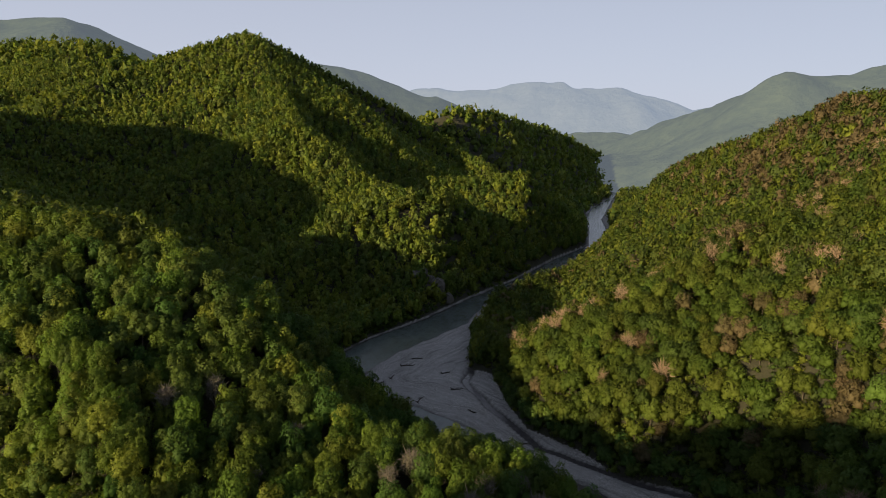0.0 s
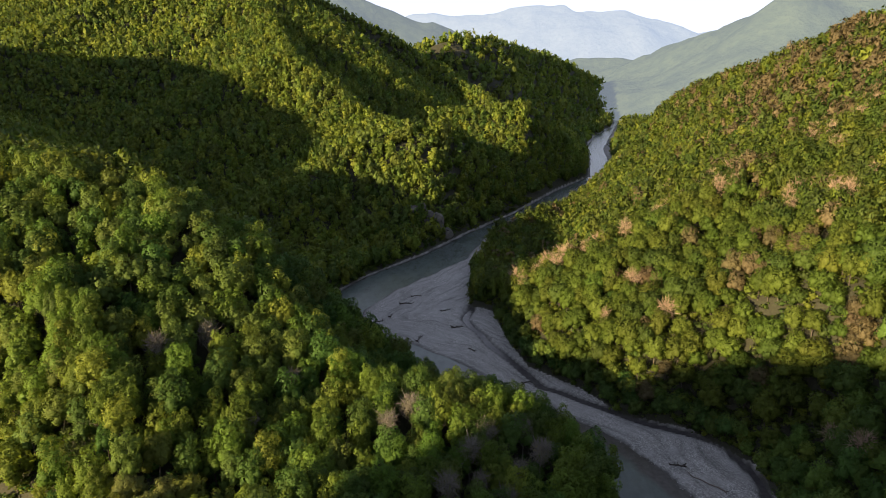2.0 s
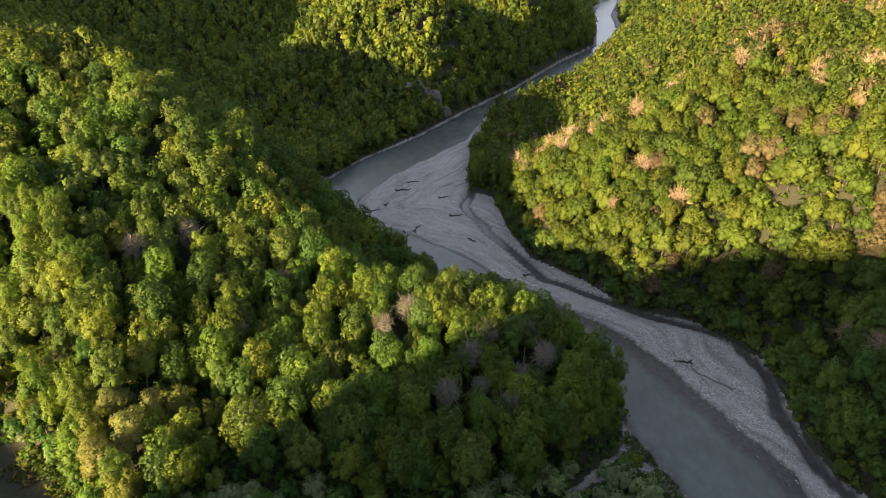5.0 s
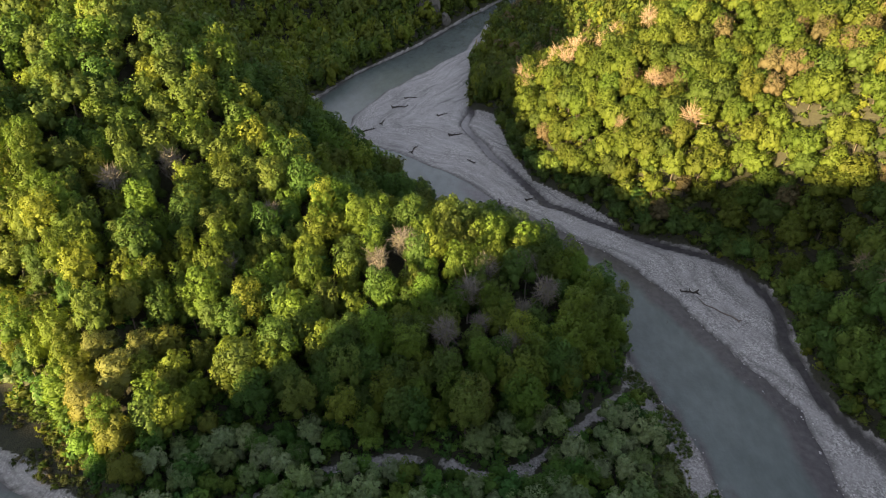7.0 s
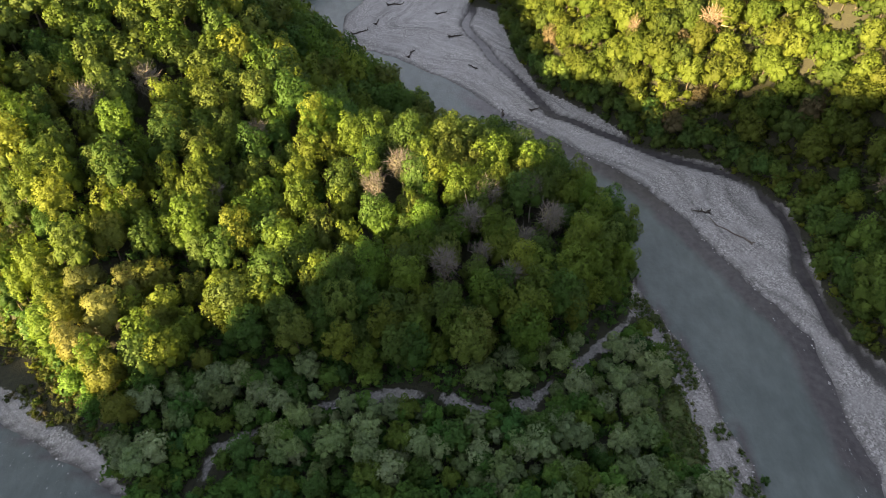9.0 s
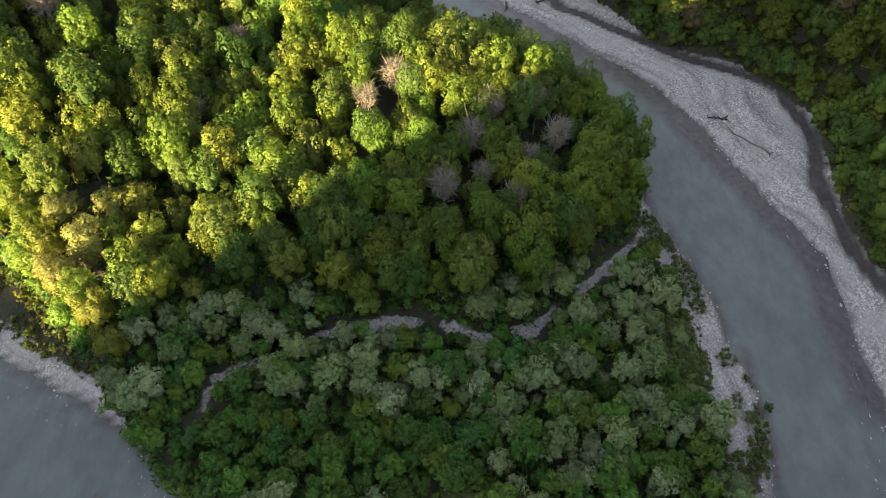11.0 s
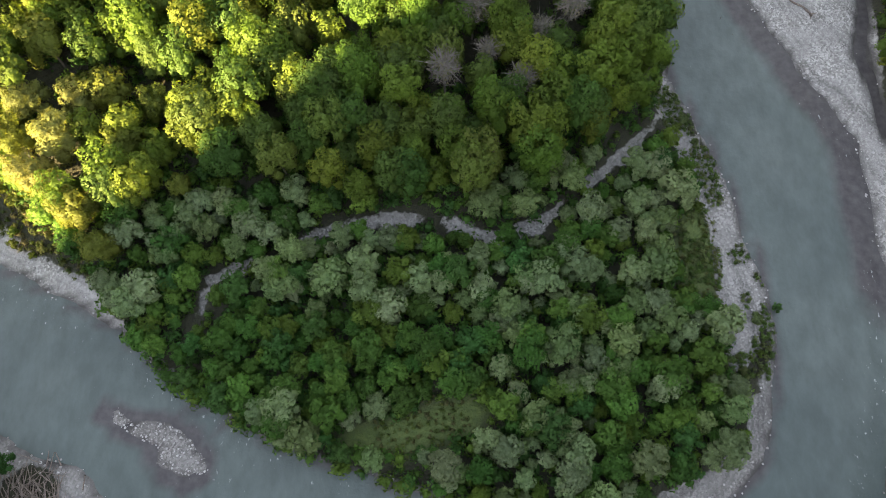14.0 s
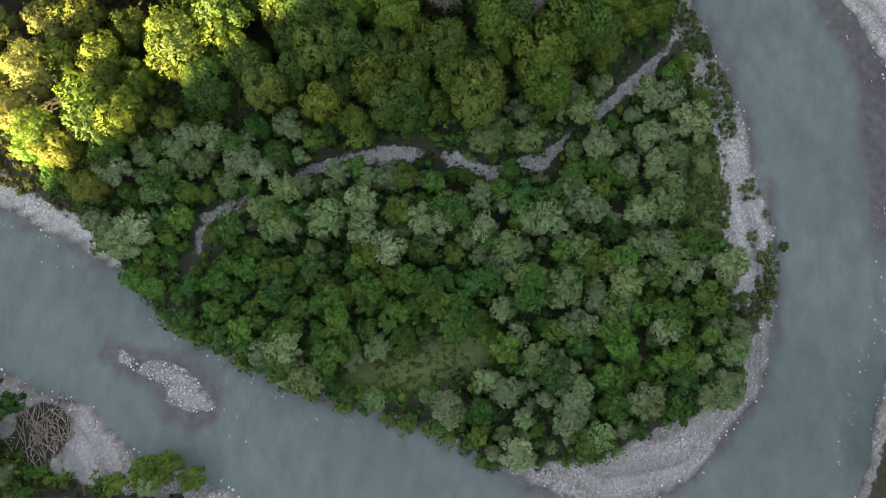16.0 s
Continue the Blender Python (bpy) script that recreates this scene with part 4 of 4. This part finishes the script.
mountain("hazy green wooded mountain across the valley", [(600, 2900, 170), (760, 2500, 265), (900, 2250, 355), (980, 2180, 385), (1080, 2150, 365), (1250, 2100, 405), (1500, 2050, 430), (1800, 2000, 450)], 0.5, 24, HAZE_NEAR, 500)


# ---- undergrowth, shrubs, bare trees ----
def thicket(name, label, x, y, radius, seed, greens=None):
    z = height(x, y)[0]
    r = np.random.RandomState(seed)
    tint = np.array(greens or GREENS)[r.randint(0, len(greens or GREENS), len(x))] * r.uniform(.7, 1.15, (len(x), 1))
    rad = radius * r.uniform(.6, 1.35, len(x))
    return forest(name, label, BUSH, x, y, z + rad * 0.55, rad, tint, LEAFY, seed + 1, 0.85)


ux, uy = scattered(-180, 72, 84, 215, 3.0, 301)
uz, ue, uw = height(ux, uy)[:3]
u_ok = ((uz < 6) | (np.random.RandomState(300).rand(len(ux)) < 0.6)) & (ue > np.where((ux < 10) & (ux > -74) & (uy < 130), -2.4, -0.6)) & (line_distance(OLD_ARM, ux, uy) > np.where(arm_hidden(ux, uy), 0.8, 2.0)) & (signed(MEADOW, ux, uy) > -0.5) & (left_bank(ux, uy) | (uw > -2.0) & (ux < 10)) & (signed(STRIP, ux, uy) > 0) & (signed(SAND, ux, uy) > 0.8)
thicket("undergrowth", "low leafy undergrowth under the trees on the river flat", ux[u_ok], uy[u_ok], 2.0, 302, ALDERS)
bx, by = scattered(-20, 240, 120, 430, 3.7, 303)
be = height(bx, by)[1]
b_ok = (be > 0.3) & ((be < 14) | near_slope(bx, by) | low_slope(bx, by) | (np.random.RandomState(305).rand(len(bx)) < 0.42)) & right_bank(bx, by) & (by < 430)
thicket("undergrowth", "dark green bushes fringing the gravel bank", bx[b_ok], by[b_ok], 3.0, 304)
cx, cy = scattered(-130, 60, 200, 720, 4.0, 305)
ce = height(cx, cy)[1]
c_ok = (ce > 0.2) & (ce < 10) & left_bank(cx, cy)
thicket("undergrowth", "dark green bushes along the wooded bank", cx[c_ok], cy[c_ok], 2.4, 306)
sx, sy = scattered(-120, -40, 66, 106, 3.6, 307)
se = height(sx, sy)[1]
s_ok = (se > 0.8) & ~left_bank(sx, sy)
thicket("undergrowth", "green bushes on the opposite bank", sx[s_ok], sy[s_ok], 2.0, 308)

mx0, my0 = scattered(-30, 60, 98, 180, 1.5, 321)
m_ok = ((signed(MEADOW, mx0, my0) < 1.5) | (signed(STRIP, mx0, my0) < 2.0)) & (noise2(mx0, my0, 6, 322) > -0.25)
thicket("meadow_herbs", "tufts of grass and herbs in a small clearing", mx0[m_ok], my0[m_ok], 0.55, 323, [(0.095, 0.135, 0.030), (0.130, 0.150, 0.050), (0.16, 0.16, 0.075)])

ex, ey = scattered(40, 76, 112, 196, 1.25, 331)
ee, ew = height(ex, ey)[1:3]
e_sand = signed(SAND, ex, ey)
e_ok = (ew > 0.3) & (ey > 117) & (((ee < 2.0) & (noise2(ex, ey, 5, 332) > np.where(e_sand > -0.4, -0.2, 0.22))) | ((signed(STRIP, ex, ey) < 1) & (noise2(ex, ey, 5, 332) > -0.4)))
thicket("shore_scrub", "low green scrub growing through the sandy shore", ex[e_ok], ey[e_ok], 0.75, 333, [(0.105, 0.165, 0.045), (0.15, 0.185, 0.075), (0.085, 0.140, 0.038)])
vx, vy = scattered(-165, -74, 126, 200, 1.7, 334)
ve, vw = height(vx, vy)[1:3]
v_ok = (ve < 2.5) & (vw > 4.5) & (vy < 172 - 0.55 * (vx + 110)) & (noise2(vx, vy, 6, 335) > -0.1)
thicket("shore_scrub", "dry scrub on the earthy bank above the beach", vx[v_ok], vy[v_ok], 0.8, 336, [(0.10, 0.125, 0.04), (0.15, 0.14, 0.07), (0.075, 0.11, 0.03)])

nx, ny = scattered(-200, -96, 150, 262, 4.2, 341)
ne, nw = height(nx, ny)[1:3]
n_ok = (ne > -5.5) & (nw > 7) & left_bank(nx - 4, ny + 6) & (noise2(nx, ny, 9, 342) > np.where(ne < 1, 0.0, -0.7)) & ((nx < -112) | (ne < 6))
thicket("undergrowth", "sunlit green bushes on the bank above the beach", nx[n_ok], ny[n_ok], 2.5, 343)


def shrub_kind(seed, tint, radius=1.3):
    base = new("shrub")
    v, f, n = crown_shape(seed, 8, 320, 0.26 / radius, 0.75, 0.85, 4)
    v = v * radius + (0, 0, radius * 0.75)
    crown = new("crown", fast_mesh("shrub_crown", v, f, LEAF, True, np.tile(tint, (len(v), 1)), n))
    stem = new("stem", trunk_mesh("shrub_stem", seed, radius, 0.05, 4, BARK))
    crown.parent = stem.parent = base
    return tagged(base, "low green shrub growing on the gravel beach", "shrub", "beach shrubs")


shrubs = [shrub_kind(401, (0.11, 0.155, 0.030)), shrub_kind(402, (0.140, 0.180, 0.075)), shrub_kind(403, (0.12, 0.14, 0.05))]
qx, qy = scattered(-112, 74, 84, 192, 3.1, 309, 0.5)
qz, qe, qw, _ = height(qx, qy)
q_rng = np.random.RandomState(310)
q_ok = (qe < 1.0) & (qw > 1.2) & (((qx > 48) & (qx < 74) & (qy > 118) & (q_rng.rand(len(qx)) < np.where(signed(SAND, qx, qy) < 0, 0.08, 0.6))) | ((qx < -76) & (qy > 128) & (qw > 5) & (q_rng.rand(len(qx)) < 0.5)))
plant(shrubs, [(x, y, z, 1.0) for x, y, z in zip(qx[q_ok], qy[q_ok], qz[q_ok])][:140], 311, 0.05, 0.45, 1.15)
plant([copy_thing(alder[0], Matrix()), copy_thing(willow[0], Matrix()), copy_thing(alder[2], Matrix())],
      [(x, y, float(height([x], [y])[0][0]), k) for x, y, k in ((-95, 97, .7), (-98, 91, .8), (-61, 84, .75), (-56, 80, .8), (-66, 78, .9), (-50, 75, .9), (-75, 76, .9), (-86, 80, 1.0), (-92, 85, .9), (-60, 74, 1.0), (-104, 92, .9), (-95, 98, 1.3), (-96, 91.5, 1.3), (-91.5, 99, .8), (-98, 104, .5), (71, 138, .35))], 312, .04, .9, 1.1)
plant([copy_thing(alder[3], Matrix())], [(x, y, float(height([x], [y])[0][0]), k) for x, y, k in ((-57.5, 87.5, 1.15), (-63, 86.5, 1.0), (-52.5, 85.5, .85), (-68, 84, .9))], 313, .04, .95, 1.05)


def bare_kind(seed):
    base = new("bare_tree")
    trunk = new("trunk", trunk_mesh("bare_tree_trunk", seed, 13, 0.24, 13, TWIG, 1.0, 6))
    v, f = twig_crown(seed, 900)
    twigs = new("branchwork", fast_mesh("bare_tree_twigs", v * 4.2 + (0, 0, 11.5), f, TWIG, False))
    v, f, n = crown_shape(seed, 11, 520, 0.07, 1.1, 1.0, 0)
    crown = new("crown", fast_mesh("bare_tree_crown", v * 3.9 + (0, 0, 11.0), f, LEAF, True, np.tile((0.175, 0.170, 0.115), (len(v), 1)), n))
    crown.parent = trunk.parent = twigs.parent = base
    return tagged(base, "grey-brown tree with bare branching twigs on the spur", "tree", "bare trees")


bare = [bare_kind(501), bare_kind(502), bare_kind(503)]
plant(bare, [(x, y, float(height([x], [y])[0][0]), k) for x, y, k in BARE_SPOTS], 504, .06, .9, 1.1)


# ---- driftwood ----
def log_mesh(seed, long, thick, mat, snags=4, roots=6, crook=0.045):
    """A stripped trunk lying along x, tapered and crooked, with broken branches."""
    r = np.random.RandomState(seed)
    pieces = []

    def tube(path, radii, sides=7):
        path, n = np.array(path, float), len(path)
        v, f = [], []
        for k in range(n):
            along = path[min(k + 1, n - 1)] - path[max(k - 1, 0)]
            along /= np.linalg.norm(along)
            u = np.cross(along, (0.1, 0.2, 0.97))
            u /= np.linalg.norm(u)
            w = np.cross(along, u)
            a = np.arange(sides) * 2 * math.pi / sides
            v.append(path[k] + radii[k] * (np.cos(a)[:, None] * u + np.sin(a)[:, None] * w))
        for k in range(n - 1):
            for q in range(sides):
                p, o = k * sides + q, k * sides + (q + 1) % sides
                f += [(p, o, o + sides), (p, o + sides, p + sides)]
        for end in (0, (n - 1) * sides):
            f += [(end, end + q, end + q + 1) if end else (end, end + q + 1, end + q) for q in range(1, sides - 1)]
        pieces.append((np.concatenate(v), np.array(f)))

    knots = [(long * (k / 5 - 0.5), r.normal() * long * crook, thick + r.normal() * thick * 0.2) for k in range(6)]
    tube(knots, [thick * (1.0 - 0.11 * k) for k in range(6)])
    for _ in range(snags):
        k = r.randint(2, 6)
        p = np.array(knots[k])
        way = np.array((0.6, r.normal(), abs(r.normal()) * 0.5 + 0.15))
        far = long * r.uniform(.10, .2)
        tube([p, p + way * far * .5, p + way * far + r.normal(size=3) * .1 * far], [thick * .45, thick * .3, thick * .1], 5)
    trunk_v, trunk_f = merge(pieces)
    pieces.clear()
    root_meshes = []
    for k in range(roots):
        a = 6.28 * k / roots + r.rand()
        p = np.array(knots[0])
        way = np.array((-0.5 - r.rand() * .5, math.cos(a) * 1.2, math.sin(a) * 1.0))
        tube([p + (thick * 1.5, 0, 0), p + way * thick * 1.6, p + way * thick * 3.4 + r.normal(size=3) * thick * .5], [thick * .7, thick * .45, thick * .12], 5)
    root_meshes = [fast_mesh("root", v, f, mat, True) for v, f in pieces]
    return fast_mesh("driftwood_log", trunk_v, trunk_f, mat, True), root_meshes


def driftwood(label, x, y, turn, long, thick, seed, mat, snags=4, roots=6, lift=0.0, tilt=0.0, group="driftwood on the bars"):
    base = new("driftwood_log")
    a, b = log_mesh(seed, long, thick, mat, snags, roots)
    new("trunk", a).parent = base
    for me in b:
        new("root", me).parent = base
    z = float(height([x], [y])[0][0])
    base.matrix_basis = pose(x, y, z - thick * 0.25 + lift, 0, tilt, turn)
    return tagged(base, label, "driftwood", group)


for n, (x, y, turn, long, thick) in enumerate(((-52, 362, 35, 9, .42), (-45, 373, 80, 6, .32), (-38, 394, 10, 9, .4), (-6, 359, 20, 7, .42), (-26, 341, 70, 7, .34), (-33, 408, 15, 8, .3),
                                               (2, 330, 140, 5, .3), (-14, 384, 30, 6, .32), (79, 234, 175, 6, .36), (28, 296, 30, 5, .35))):
    driftwood("dark weathered driftwood trunk with roots stranded on the gravel", x, y, turn, long * 0.85, thick, 600 + n, DARKWOOD, 9, 8)
driftwood("long pale driftwood trunk lying across the gravel bar", 86.5, 224.5, 135, 15, .30, 620, DRIFTWOOD, 3, 7)
driftwood("dark snag caught in the shallow water", 69, 216, 110, 6, .35, 621, DARKWOOD, 5, 5)
driftwood("dark broken stump at the water's edge", 14.5, 293, 90, 3.5, .55, 622, DARKWOOD, 3, 7, 0.4, -50)
p_rng = np.random.RandomState(640)
pile_meshes = [log_mesh(650 + k, 5.4 - k * 0.8, .10 + .02 * k, DRIFTWOOD, 2, 0, 0.012)[0] for k in range(4)]
for k in range(120):
    x, y = -86 + p_rng.normal() * 3.2, 93.5 + p_rng.normal() * 3.2
    ob = new("driftwood_log", pile_meshes[k % 4])
    ob.matrix_basis = pose(x, y, float(height([x], [y])[0][0]) - 0.05 + 0.02 * k * p_rng.rand(), 0, p_rng.normal() * 9, 110 + p_rng.normal() * 38)
    tagged(ob, "bleached driftwood log in a tangled pile on the bank", "driftwood", "driftwood pile")


# ---- stones ----
def stones(name, label, x, y, size, seed, flat=0.6):
    z = height(x, y)[0]
    r = np.random.RandomState(seed)
    protos = [(ICO[0][0] * (1, 1, flat) * (1 + 0.18 * np.random.RandomState(seed + k).normal(size=(12, 1))), ICO[0][1]) for k in range(5)]
    rad = size * r.uniform(.35, 1.2, len(x)) ** 1.5
    ob = forest(name, label, protos, x, y, z + rad * 0.2, rad, np.ones((len(x), 3)), STONE, seed)
    ob.data.polygons.foreach_set("use_smooth", np.zeros(len(ob.data.polygons), bool))
    return tagged(ob, category="stones")


tx, ty = scattered(-112, 118, 80, 300, 1.5, 701, 0.5)
te, tw = height(tx, ty)[1:3]
t_rng = np.random.RandomState(702)
t_ok = (te < 0) & (tw > -0.9) & ((tw < 2.5) | (t_rng.rand(len(tx)) < 0.12)) & (t_rng.rand(len(tx)) < 0.6)
stones("river_stones", "pale rounded stones scattered along the gravel beaches", tx[t_ok], ty[t_ok], 0.26, 703)
ix, iy = scattered(-80, -46, 92, 116, 0.6, 711, 0.5)
i_ok = signed(ISLAND, ix, iy) + 1.3 * noise2(ix, iy, 3.4, 14) < 0.0
stones("island_stones", "pale stones breaking the surface in midstream", ix[i_ok], iy[i_ok], 0.21, 713, 0.5)
rx, ry = scattered(88, 112, 120, 186, 1.1, 721, 0.5)
r_ok = (np.abs(signed(CHANNEL, rx, ry)) < 5) & (noise2(rx, ry, 5, 722) > 0.0)
stones("reef_stones", "pale stones of a shallow reef at the river's edge", rx[r_ok], ry[r_ok], 0.24, 723, 0.5)


def outcrop(x, y, seed):
    """A bare rock face that breaks through the trees."""
    r = np.random.RandomState(seed)
    base = new("rock_outcrop")
    for k in range(6):
        v, f = ICO[2]
        shape = v * (3.2 + 2 * r.rand(), 2.4, 4 + 3 * r.rand())
        shape = shape + np.round(shape * 0.35 + r.normal(size=3)) * 0.8 + r.normal(size=v.shape) * 0.35
        px0, py0 = x + r.normal() * 9, y + r.normal() * 3
        rock = new("rock", fast_mesh("rock", shape + (px0, py0, float(height([px0], [py0])[0][0]) + 4), f, CLIFF, False))
        rock.parent = base
    return tagged(base, "bare grey rock face showing through the trees", "rock")


outcrop(-31, 545, 801)
